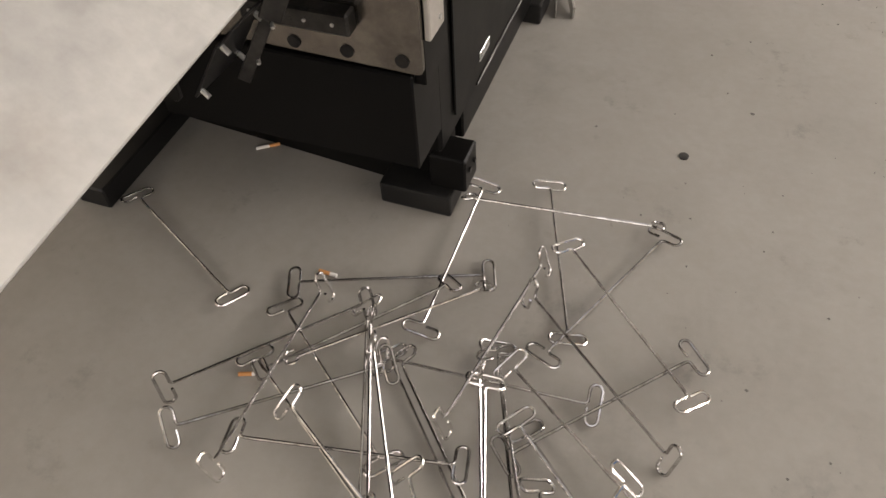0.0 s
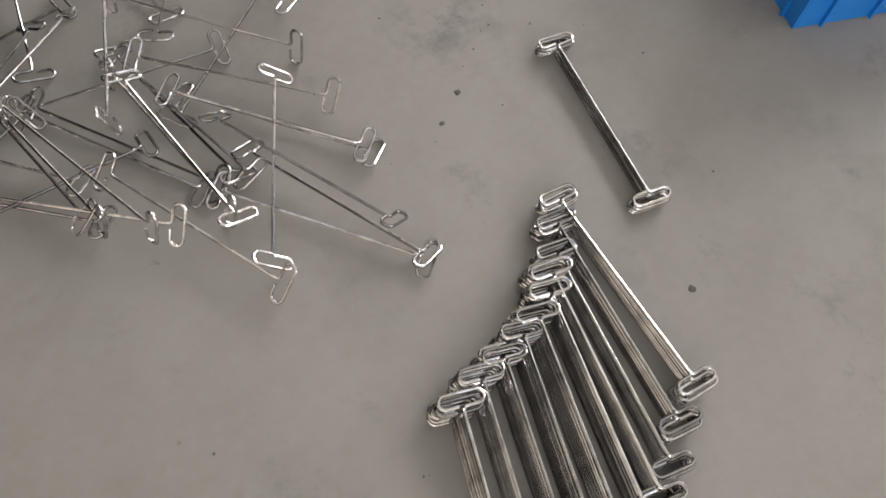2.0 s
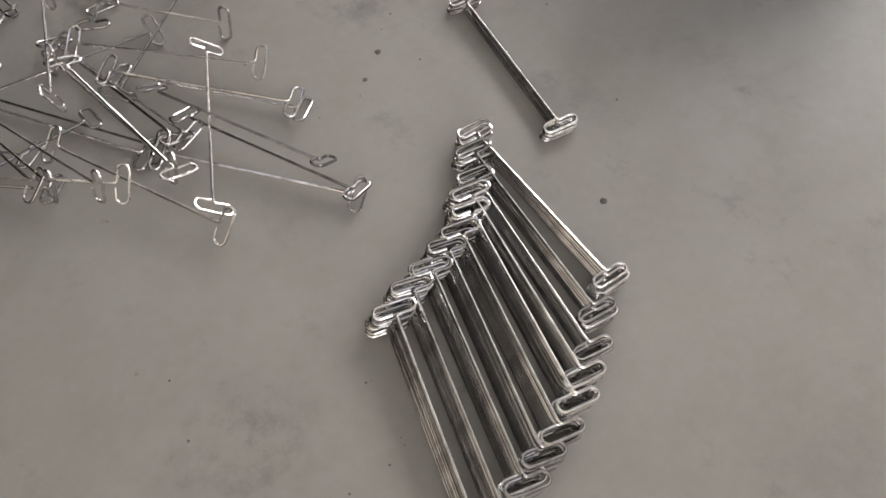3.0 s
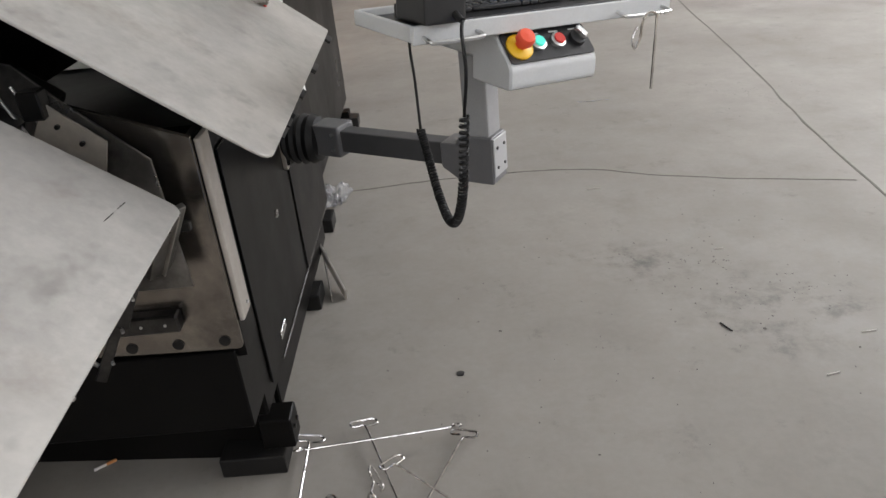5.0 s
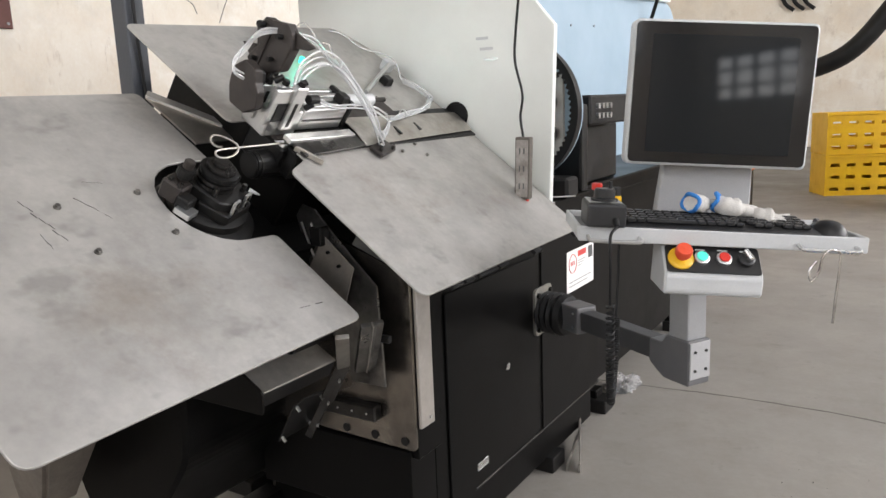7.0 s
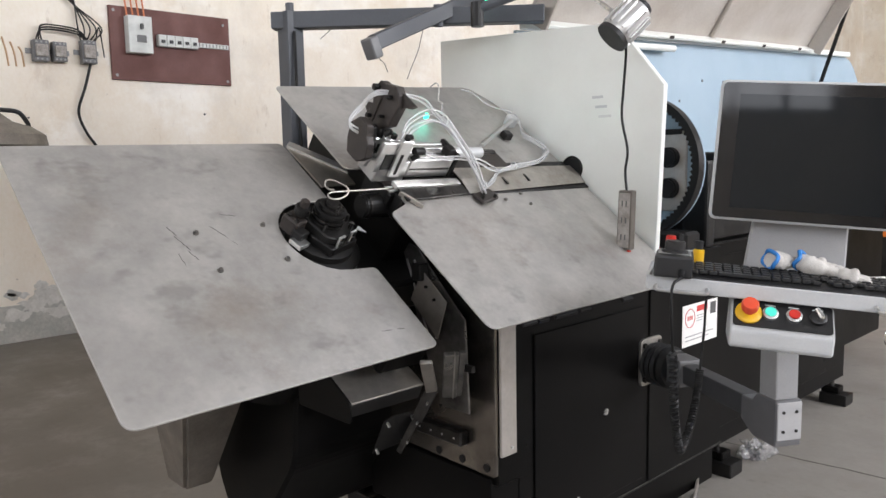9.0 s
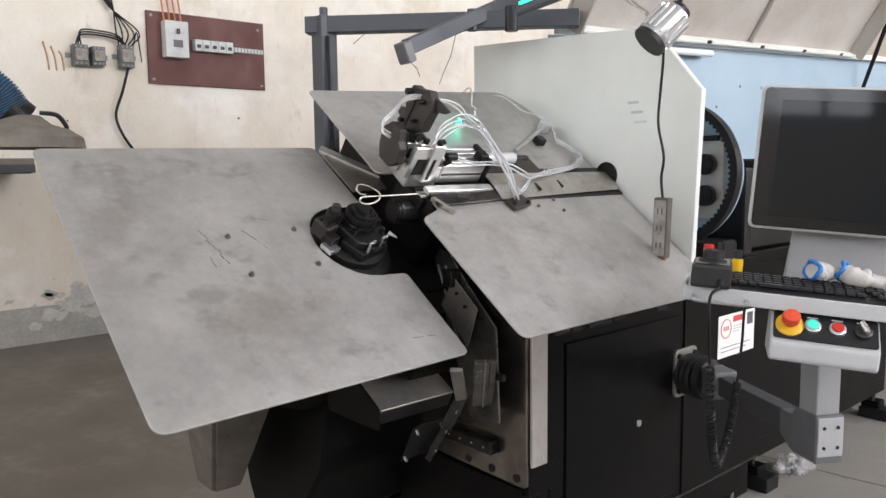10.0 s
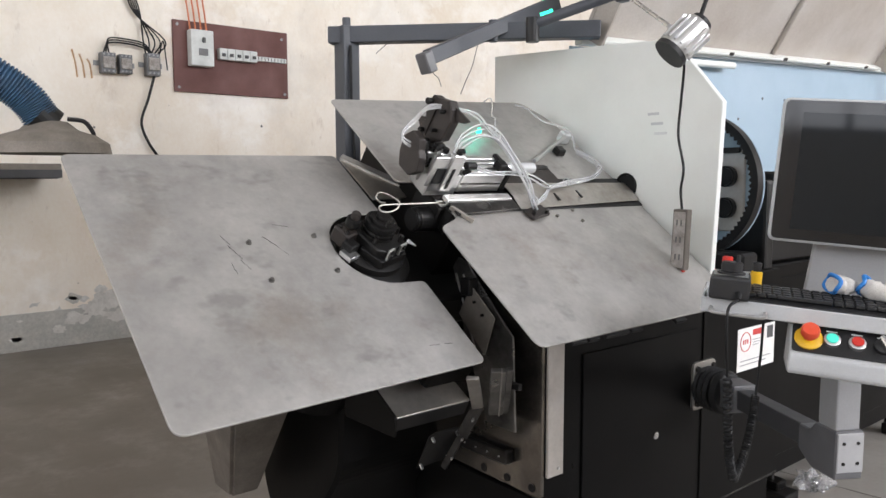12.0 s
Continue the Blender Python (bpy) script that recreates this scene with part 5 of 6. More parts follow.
# ---- bent wire parts ----
def loop_path(x, s):
    """The flat paper-clip loop across an end of the rod; s = +1 or -1 along the rod."""
    half, hi = 0.0235, 0.021
    pts = [(x - s * 0.012, 0, 0), (x - s * 0.003, 0.001, 0), (x, 0.005, 0), (x, half * 0.5, 0.0004), (x, half, 0.0008)]
    pts += [(x + s * 0.5 * hi * (1 - math.cos(a)), half + 0.5 * hi * math.sin(a), 0.001) for a in np.linspace(0.4, math.pi - 0.4, 6)]
    pts += [(x + s * hi, half, 0.0014), (x + s * hi, 0, 0.002), (x + s * hi, -half, 0.003)]
    pts += [(x + s * 0.5 * hi * (1 + math.cos(a)), -half - 0.5 * hi * math.sin(a), 0.004) for a in np.linspace(0.4, math.pi - 0.4, 6)]
    pts += [(x, -half, 0.005), (x, -0.006, 0.006)]
    return pts


WIRE_R, WIRE_L = 0.0029, 0.350
bm = tube(loop_path(-WIRE_L / 2, -1)[::-1] + loop_path(WIRE_L / 2, 1), WIRE_R, 7)
wire_mesh_ob = part("wire_hanger", bm, WIRE, smooth=True)
wire_mesh = wire_mesh_ob.data
bpy.data.objects.remove(wire_mesh_ob)


def wire_at(m, group, label):
    ob = new("wire_hanger", wire_mesh)
    ob.matrix_world = m
    return tagged(ob, label, "wire part", group)


def lay_wire(x, y, z, yaw, pitch, roll):
    """One piece of the loose heap; it is let down until its lowest point touches the floor or the heap below."""
    m = pose(x, y, 0, roll, pitch, yaw)
    low = min((m @ v.co).z for v in wire_mesh.vertices)
    lift = 0.0 if z < 0.022 else (z - 0.022) * 0.9
    m.translation.z = -low + lift
    wire_at(m, "loose heap of wire parts", "bent bright steel wire with looped ends in a loose heap")


lay_wire(-0.480, -0.127, 0.025, -27.2, 0.3, -8)
lay_wire(0.051, 0.013, 0.030, -89.8, 1.2, 172)
lay_wire(0.223, 0.154, 0.045, 4.5, -1.3, -35)
lay_wire(0.349, 0.010, 0.035, -114.2, -0.7, 8)
lay_wire(0.241, 0.068, 0.025, -70.2, 1.5, 172)
lay_wire(0.390, -0.045, 0.045, -43.6, 1.0, 172)
lay_wire(0.390, -0.219, 0.035, -132.6, 0.4, -8)
lay_wire(-0.045, -0.079, 0.025, 21.1, 0.4, 188)
lay_wire(-0.053, -0.205, 0.035, 48.9, 0.7, -20)
lay_wire(-0.183, -0.296, 0.025, 46.9, 0.8, 75)
lay_wire(-0.003, -0.178, 0.018, 42.5, -0.6, -35)
lay_wire(-0.119, -0.376, 0.030, 37.2, -0.1, 40)
lay_wire(-0.150, -0.346, 0.035, 87.3, -0.3, 75)
lay_wire(0.022, -0.430, 0.035, 11.7, 1.4, -8)
lay_wire(-0.059, -0.318, 0.030, -37.4, -1.2, -8)
lay_wire(0.058, -0.483, 0.035, -31.4, -0.8, 40)
lay_wire(0.013, -0.334, 0.030, -68.3, -0.2, 40)
lay_wire(0.191, -0.169, 0.045, 79.5, -0.4, 75)
lay_wire(0.378, -0.304, 0.035, -34.9, 0.3, 25)
lay_wire(0.363, -0.169, 0.018, -39.2, 1.1, 75)
lay_wire(0.191, -0.236, 0.025, 4.3, 0.6, 25)
lay_wire(0.090, -0.418, 0.045, -60.7, 1.2, 75)
lay_wire(0.142, -0.371, 0.018, -46.8, 0.6, 8)
lay_wire(0.252, -0.424, 0.045, -72.5, -0.7, -20)
lay_wire(0.421, -0.420, 0.018, -41.1, -0.1, 172)
lay_wire(0.261, -0.336, 0.018, -68.2, -0.5, -20)
lay_wire(0.392, -0.517, 0.035, -107.9, 1.2, -35)
lay_wire(0.235, -0.583, 0.030, -55.2, -0.2, 40)
lay_wire(0.036, -0.362, 0.018, -67.0, -1.4, 75)
lay_wire(0.242, -0.409, 0.018, -71.0, -0.4, 75)
lay_wire(0.431, -0.647, 0.030, -41.7, 0.2, 14)
lay_wire(0.431, -0.549, 0.045, -55.1, -0.8, -35)
lay_wire(0.463, -0.619, 0.030, -56.0, -1.5, -20)
lay_wire(0.407, -0.413, 0.045, -39.6, 0.1, 8)
lay_wire(0.273, -0.348, 0.035, -65.4, -0.6, 14)
lay_wire(0.167, -0.378, 0.025, -46.4, 0.6, 25)
lay_wire(-0.052, -0.417, 0.030, -32.9, -0.4, -8)


def wire_column(x, y, yaw, count, lean, group, label):
    """Wires lying flat on one another in a leaning pile; x, y is the far end of the top one."""
    a = radians(yaw)
    d, left = Vector((math.cos(a), math.sin(a), 0)), Vector((math.sin(a), -math.cos(a), 0))
    for k in range(count):
        c = Vector((x, y, 0)) + d * (WIRE_L / 2 + random.uniform(-0.005, 0.005)) + left * (lean * (count - 1 - k) + random.uniform(-0.0008, 0.0008))
        wire_at(pose(c.x, c.y, 0.0031 + 0.0059 * k, random.uniform(-4, 4), 0, yaw + random.uniform(-0.45, 0.45)), group, label)


random.seed(21)
wire_column(0.969, -0.450, -90.8, 5, 0.0006, "nested wires lying apart", "bent steel wire with looped ends lying nested on the floor")
# the neat stack: leaning piles side by side, each set back from the next by the depth of a loop
COLUMNS = [(0.517, -1.027, -97.5), (0.562, -1.001, -97.3), (0.608, -0.981, -97.4), (0.647, -0.962, -96.8), (0.682, -0.943, -95.4),
           (0.718, -0.912, -93.9), (0.736, -0.880, -91.5), (0.765, -0.852, -90.2), (0.790, -0.803, -87.2), (0.816, -0.764, -83.0)]
for i, (x, y, yaw) in enumerate(COLUMNS):
    wire_column(x, y, yaw, 8 if i < 7 else 6, 0.0022 if i < 5 else 0.0016 if i < 9 else 0.0008, "neat stack of wire parts", "bent bright steel wire nested in a neat stack")

# wire parts hooked over the rails of the tray
hook = [(0.262, -0.030, 0.925), (0.250, -0.032, 0.905), (0.256, -0.034, 0.885), (0.268, -0.034, 0.905), (0.272, -0.033, 0.935), (0.285, -0.033, 0.950), (0.305, -0.033, 0.946), (0.307, -0.034, 0.92), (0.309, -0.034, 0.80)]
hk = part("wire_hanger", tube(smooth_path(hook, 6), 0.0026, 7), WIRE, smooth=True)
hk.matrix_world = T @ TR
tagged(hk, "bent steel wire hooked over the tray rail", "wire part")
# the part just being bent at the head
held = [(-0.243, -0.10, -0.006), (-0.243, -0.27, -0.008), (-0.244, -0.330, -0.010), (-0.238, -0.342, -0.014), (-0.228, -0.338, -0.016), (-0.224, -0.316, -0.014), (-0.230, -0.294, -0.006), (-0.244, -0.290, 0.002), (-0.262, -0.318, 0.010), (-0.266, -0.338, 0.010), (-0.256, -0.348, 0.004), (-0.247, -0.340, -0.002), (-0.245, -0.325, -0.004)]
hw = part("wire_hanger", tube(smooth_path(held, 6), 0.0023, 7, m=PLANE_R), ZINC, smooth=True)
tagged(hw, "half-bent bright wire held at the bending head", "wire part")


# ---- litter on the floor ----
def cigarette(x, y, yaw, white):
    c = thing("cigarette_butt", pose(x, y, 0.004, 0, 0, yaw), "stubbed cigarette butt with a cork filter on the floor", "cigarette butt", "cigarette butts")
    part("filter", rod((0, 0, 0), (0.024, 0, 0), 0.0039, 10), FILTER, c)
    part("paper", rod((-white, 0, 0), (0, 0, 0), 0.0038, 10), CIGPAPER, c)


cigarette(-0.455, 0.19, 35, 0.030)
cigarette(-0.165, -0.10, 178, 0.014)
cigarette(-0.20, -0.345, 200, 0.004)
cigarette(0.713, -1.068, 80, 0.003)
wash = part("washer", lathe([(0.006, 0.0), (0.011, 0.0), (0.011, 0.0025), (0.006, 0.0025)], 20), GREASY)
wash.location = (0.425, 0.434, 0.0)
tagged(wash, "small dark steel washer on the floor", "washer")
random.seed(8)
SPECKS = [(0.755, -0.464, 0.011), (0.986, -0.094, 0.013), (0.70, -0.52, 0.008), (0.955, -0.975, 0.010), (1.05, -0.30, 0.007), (0.55, 0.62, 0.007), (1.28, 0.52, 0.008), (0.35, -1.25, 0.006)]
for x, y, r in SPECKS:
    r *= 0.62
    bm = bmesh.new()
    bmesh.ops.create_icosphere(bm, subdivisions=2, radius=r)
    for v in bm.verts:
        v.co += 0.45 * r * Vector(noise.noise_vector(v.co * 120 + Vector((x, y, 0)) * 50))
        v.co.z = max(0.0, v.co.z * 0.35)
    sp = part("dirt_clod", bm, DIRT)
    sp.location = (x, y, 0)
    tagged(sp, "small dark clod of dirt on the floor", "dirt", "dirt clods")
bm = bmesh.new()
for k in range(300):
    a, r = random.uniform(0, 6.28), abs(random.gauss(0, 1))
    cx, cy = random.choice([(1.25, 0.75), (1.25, 0.9), (1.5, 0.7), (0.3, -1.22), (0.9, -0.2), (1.0, 1.0), (2.0, 2.6), (0.6, 0.3)])
    x, y, s = cx + 0.28 * r * math.cos(a), cy + 0.3 * r * math.sin(a), random.uniform(0.0006, 0.0024)
    poly = [(x + s * random.uniform(0.6, 1.5) * math.cos(t), y + s * random.uniform(0.6, 1.5) * math.sin(t)) for t in np.linspace(0, 6.28, 6, endpoint=False)]
    slab(poly, 0.0, 0.0012, bm=bm)
tagged(part("floor_grit", bm, DIRT), "scattered dark grit on the concrete floor", "grit", kind="stuff")

for x, y, yaw, length in ((1.004, 1.552, 4, 0.055), (1.310, 0.986, 2, 0.030), (1.539, 0.466, 6, 0.042), (1.366, 0.303, 12, 0.036)):
    sv = part("wire_offcut", rod((-length / 2, 0, 0.0022), (length / 2, 0, 0.0022), 0.0021, 7), STRIP)
    sv.matrix_world = pose(x, y, 0, 0, 0, yaw)
    tagged(sv, "short pale wire sliver on the concrete floor", "offcut", "wire slivers on the floor")
sv = part("wire_offcut", rod((-0.024, 0, 0.0025), (0.024, 0, 0.0025), 0.0024, 7), CAST)
sv.matrix_world = pose(1.179, 0.541, 0, 0, 0, -68)
tagged(sv, "short dark wire stub on the concrete floor", "offcut")


def crack(name, points, width, label):
    pts = smooth_path(points, 10)
    bm = bmesh.new()
    prev = None
    for i, p in enumerate(pts):
        d = (pts[min(i + 1, len(pts) - 1)] - pts[max(0, i - 1)]).normalized()
        s = Vector((-d.y, d.x, 0))
        p = p + s * 0.006 * noise.noise(p * 14) + s * 0.012 * noise.noise(p * 4)
        w = width * (0.6 + 0.6 * random.random())
        cur = [bm.verts.new((p + s * w).to_tuple()[:2] + (0.0012,)), bm.verts.new((p - s * w).to_tuple()[:2] + (0.0012,))]
        if prev:
            bm.faces.new((prev[0], prev[1], cur[1], cur[0]))
        prev = cur
    made = bmesh.ops.extrude_face_region(bm, geom=bm.faces[:])
    bmesh.ops.translate(bm, verts=[g for g in made["geom"] if isinstance(g, bmesh.types.BMVert)], vec=(0, 0, -0.004))
    ob = part(name, bm, CRACKFILL)
    return tagged(ob, label, "crack", kind="structure")


crack("floor_crack", [(-0.6, 1.70, 0), (-0.06, 1.739, 0), (0.3, 1.78, 0), (0.605, 1.794, 0), (0.982, 1.767, 0), (1.271, 1.633, 0), (1.565, 1.53, 0), (1.98, 1.42, 0)], 0.0038, "thin wandering crack in the concrete")
crack("floor_joint", [(1.93, -2.6, 0), (1.95, -0.6, 0), (1.97, 0.25, 0), (2.04, 1.715, 0), (2.25, 3.74, 0), (2.5, 7.0, 0), (2.70, 10.9, 0), (2.9, 16.5, 0)], 0.0045, "long dark construction joint in the concrete")

# crumpled plastic film and a steel offcut by the machine's foot
bm = bmesh.new()
bmesh.ops.create_icosphere(bm, subdivisions=4, radius=0.055)
for v in bm.verts:
    v.co *= 1 + 0.9 * noise.noise(v.co * 38) + 0.4 * noise.noise(v.co * 90)
    v.co.z = max(0.0, v.co.z + 0.03) * 0.8
film_ = part("plastic_film", bm, FILM)
film_.location = (-0.05, 1.66, 0)
tagged(film_, "crumpled clear plastic film on the floor", "plastic film")
off = part("steel_offcut", box(-0.004, 0.004, -0.018, 0.018, 0, 0.30, 0.001), ZINC)
off.matrix_world = pose(0.075, 0.868, 0.019, -82, 0, 22)
tagged(off, "bare steel strip offcut beside the machine's foot", "offcut")
off = part("steel_offcut", box(-0.002, 0.002, -0.012, 0.012, 0, 0.26, 0.001), ZINC)
off.matrix_world = pose(0.030, 0.860, 0.013, -84, 0, 12)
tagged(off, "narrow bare steel strip beside the machine's foot", "offcut")
stray = part("wire_offcut", rod((0, 0, 0.0023), (0.16, 0.0, 0.0023), 0.0023, 7), WIRE)
stray.location = (1.14, 2.66, 0)
tagged(stray, "straight bright wire offcut on the floor", "offcut")


# ---- blue crate with wires in it ----
def crate(m):
    c = thing("plastic_crate", m, "blue ribbed plastic crate with wire parts standing in it", "crate")
    L, Wd, Hh, t = 0.60, 0.42, 0.30, 0.006
    part("crate_bottom", box(0.02, L - 0.02, 0.02, Wd - 0.02, 0.0, 0.008), BLUE, c)
    for name, (x0, x1, y0, y1) in (("crate_wall", (0.012, 0.012 + t, 0.012, Wd - 0.012)), ("crate_wall", (L - 0.012 - t, L - 0.012, 0.012, Wd - 0.012)),
                                   ("crate_wall", (0.012 + t, L - 0.012 - t, 0.012, 0.012 + t)), ("crate_wall", (0.012 + t, L - 0.012 - t, Wd - 0.012 - t, Wd - 0.012))):
        wall = part(name, box(x0, x1, y0, y1, 0.0, Hh - 0.01, 0.001), BLUE, c)
        along = y1 - y0 > x1 - x0
        for k in range(5):
            f = (k + 0.5) / 5
            if along:
                out = x0 - 0.008 if x0 < L / 2 else x1
                yy = y0 + f * (y1 - y0)
                part("rib", box(out, out + 0.008, yy - 0.003, yy + 0.003, 0.0, Hh - 0.03), BLUE, wall)
            else:
                out = y0 - 0.008 if y0 < Wd / 2 else y1
                xx = x0 + f * (x1 - x0)
                part("rib", box(xx - 0.003, xx + 0.003, out, out + 0.008, 0.0, Hh - 0.03), BLUE, wall)
        for z in (0.10, 0.19):
            if along:
                part("rib", box(out, out + 0.0075, y0, y1, z - 0.003, z + 0.003), BLUE, wall)
            else:
                part("rib", box(x0, x1, out, out + 0.0075, z - 0.003, z + 0.003), BLUE, wall)
    bm = box(0, L, 0, 0.02, Hh - 0.03, Hh, 0.003)
    box(0, L, Wd - 0.02, Wd, Hh - 0.03, Hh, 0.003, bm=bm)
    box(0, 0.02, 0.018, Wd - 0.018, Hh - 0.03, Hh, 0.003, bm=bm)
    box(L - 0.02, L, 0.018, Wd - 0.018, Hh - 0.03, Hh, 0.003, bm=bm)
    part("crate_rim", bm, BLUE, c)
    return c


CR = pose(1.436, -0.566, 0, 0, 0, -8.5)
crate(CR)
random.seed(5)
for k in range(16):
    m = CR @ pose(random.uniform(0.14, 0.40), random.uniform(0.10, 0.32), 0.185, random.uniform(0, 90), random.uniform(-62, -35) if k % 2 else random.uniform(35, 70), random.uniform(-60, 60))
    low = min((m @ v.co).z for v in wire_mesh.vertices)
    m.translation.z += 0.012 - low
    wire_at(m, "wire parts in the crate", "bent steel wire part standing in the blue crate")


# ---- lamp gantry, work lamp and power strip over the machine ----
gantry = thing("lamp_gantry", pose(-1.0, 0.08, 0), "dark grey steel post with a horizontal arm", "gantry")
part("gantry_post", box(-0.032, 0.032, -0.032, 0.032, 0.62, 1.77, 0.003), GREY2, gantry)
part("gantry_bracket", box(0.034, 0.30, -0.03, 0.06, 0.64, 0.72, 0.003), GREY2, gantry)
d = Vector((0.62, 0.60, 0.0))
part("gantry_arm", box(-0.06, d.length, -0.028, 0.028, 1.712, 1.768, 0.003, m=Matrix.Rotation(math.atan2(d.y, d.x), 4, "Z")), GREY2, gantry)
part("post_cap", rod((0, 0, 1.77), (0, 0, 1.80), 0.014, 12), GREY2, gantry)
part("flex", tube(smooth_path([(0.04, -0.01, 1.70), (0.045, -0.012, 1.5), (0.04, 0.0, 1.3), (0.042, -0.005, 1.0), (0.04, 0, 0.75)], 6), 0.005, 6), RUBBER, gantry, "black cable down the post")
scope = thing("sensor_arm", pose(-0.60, 0.40, 1.74), "dark articulated arm with a small sensor head and green light", "sensor arm")
part("sensor_beam", box(-0.02, 0.02, -0.30, 0.33, -0.024, 0.024, 0.003, m=pose(0, 0, 0.0, 23, 0, 0)), GREY2, scope)
part("sensor_head", box(-0.026, 0.026, -0.33, -0.295, -0.045, 0.020, 0.004, m=pose(0, 0, 0.0, 23, 0, 0)), GREY, scope, "small grey sensor head")
part("green_light", rod((0, 0.26, 0.135), (0, 0.26, 0.155), 0.018, 16), GREEN_LED, scope, "green indicator light")
part("clamp_post", rod((0, 0.0, -0.04), (0, 0.0, 0.03), 0.016, 14), GREY2, scope)
wl_ = thing("work_lamp", pose(0.10, 0.45, 1.625), "aluminium machine work lamp on a jointed arm", "lamp")
LM = pose(0, 0, 0, -38, 28, 0)
bm = lathe([(0.0, -0.055), (0.040, -0.055), (0.043, -0.048), (0.043, 0.035), (0.038, 0.045), (0.0, 0.045)], 30, LM)
part("lamp_body", bm, ALU, wl_, "ribbed polished aluminium lamp body", smooth=True)
for k in range(14):
    a = 2 * math.pi * k / 14
    part("cooling_fin", box(0.042, 0.050, -0.003, 0.003, -0.045, 0.035, 0.001, m=LM @ pose(0, 0, 0, 0, 0, math.degrees(a))), ALU, wl_)
part("lamp_ring", rod((0, 0, -0.068), (0, 0, -0.055), 0.047, 30, m=LM), BLACKPLASTIC, wl_)
part("lamp_cap", rod((0, 0, 0.045), (0, 0, 0.060), 0.030, 20, m=LM), BLACKPLASTIC, wl_)
part("lamp_rod", rod((-0.04, -0.02, 0.03), (-0.30, 0.12, 0.185), 0.0065, 12), ALU, wl_, "chrome arm rod")
part("lamp_joint", box(-0.325, -0.285, 0.10, 0.14, 0.16, 0.215, 0.006), GREY2, wl_)
part("lamp_arm", rod((-0.31, 0.12, 0.19), (-0.52, -0.05, 0.105), 0.017, 14), GREY2, wl_)
part("lamp_socket", rod((-0.52, -0.05, 0.05), (-0.52, -0.05, 0.125), 0.021, 14), CAST, wl_)
part("green_light", rod((-0.50, -0.035, 0.128), (-0.47, -0.01, 0.140), 0.010, 10), GREEN_LED, wl_, "green indicator light")
strip_ = thing("power_strip", pose(0.068, 0.50, 1.078), "grimy white power strip hanging on a dark cable", "power strip")
part("strip_body", box(-0.021, 0.021, -0.016, 0.016, -0.085, 0.085, 0.004, 2, m=pose(0, 0, 0, 0, 2, 8)), KHAKI, strip_)
part("strip_face", box(-0.017, 0.017, -0.019, -0.0165, -0.078, 0.078, 0.001, m=pose(0, 0, 0, 0, 2, 8)), GRIMY, strip_, "grimy off-white socket face")
for k in range(3):
    z = 0.048 - 0.048 * k
    for dx in (-0.006, 0.006):
        part("socket_slot", box(dx - 0.0018, dx + 0.0018, -0.0196, -0.019, z - 0.008, z + 0.008, m=pose(0, 0, 0, 0, 2, 8)), INK, strip_)
part("strip_plug", box(-0.012, 0.012, -0.008, 0.008, -0.100, -0.086, 0.002), RED, strip_)
part("strip_cable", tube(smooth_path([(0.0, 0, 0.085), (-0.012, 0.01, 0.14), (-0.004, 0.008, 0.20), (-0.028, 0.015, 0.29), (-0.022, 0.012, 0.37), (0.0, -0.01, 0.46), (0.012, -0.03, 0.50)], 8), 0.0038, 8), RUBBER, strip_, "dark twisted cable", smooth=True)
up = part("power_cable", tube(smooth_path([(0.12, 0.47, 1.66), (0.15, 0.50, 1.78), (0.22, 0.55, 1.95), (0.35, 0.7, 2.4), (0.5, 0.9, 3.4), (0.5, 0.95, 5.5)], 8), 0.006, 8), RUBBER, smooth=True)
tagged(up, "black cable dropping from the roof to the lamp", "cable")

# ---- electrics on the west wall ----
WX = W0
board = thing("switchboard", pose(WX, 0.858, 1.925), "brown backing board with breakers and a terminal rail", "switchboard")
part("backing_board", box(0.0, 0.025, 0.0, 0.995, 0.0, 0.56, 0.003), BROWNBOARD, board)
br = part("main_breaker", box(0.0255, 0.115, 0.11, 0.295, 0.205, 0.485, 0.006, 2), BAKELITE, board, "grey-white main breaker")
part("breaker_window", box(0.1155, 0.119, 0.17, 0.245, 0.285, 0.34, 0.002), GREY, br)
part("breaker_lever", box(0.1155, 0.14, 0.20, 0.22, 0.385, 0.425, 0.003), BLACKPLASTIC, br)
for k in range(5):
    mb = part("small_breaker", box(0.0255, 0.085, 0.357 + 0.066 * k, 0.421 + 0.066 * k, 0.275, 0.365, 0.004), BAKELITE, board, "small pale breaker")
    part("breaker_toggle", box(0.0855, 0.10, 0.375 + 0.066 * k, 0.403 + 0.066 * k, 0.30, 0.325, 0.002), BLACKPLASTIC, mb)
part("terminal_rail", box(0.0255, 0.045, 0.695, 0.975, 0.298, 0.335, 0.002), BAKELITE, board, "pale terminal rail")
for k in range(9):
    part("terminal_gap", box(0.0455, 0.047, 0.71 + 0.03 * k, 0.716 + 0.03 * k, 0.302, 0.331), INK, board)
for y, z in ((0.035, 0.035), (0.96, 0.035), (0.035, 0.525), (0.94, 0.50)):
    part("board_screw", rod((0.0255, y, z), (0.031, y, z), 0.0115, 14), GREY3, board)
for k in range(4):
    y = 0.125 + 0.045 * k
    part("feed_wire", tube(smooth_path([(0.06, y, 0.485), (0.055, y - 0.012, 0.62), (0.04, y - 0.03, 0.85), (0.03, y - 0.035, 1.4)], 6), 0.007, 6), COPPER, board, "orange insulated feed wire")


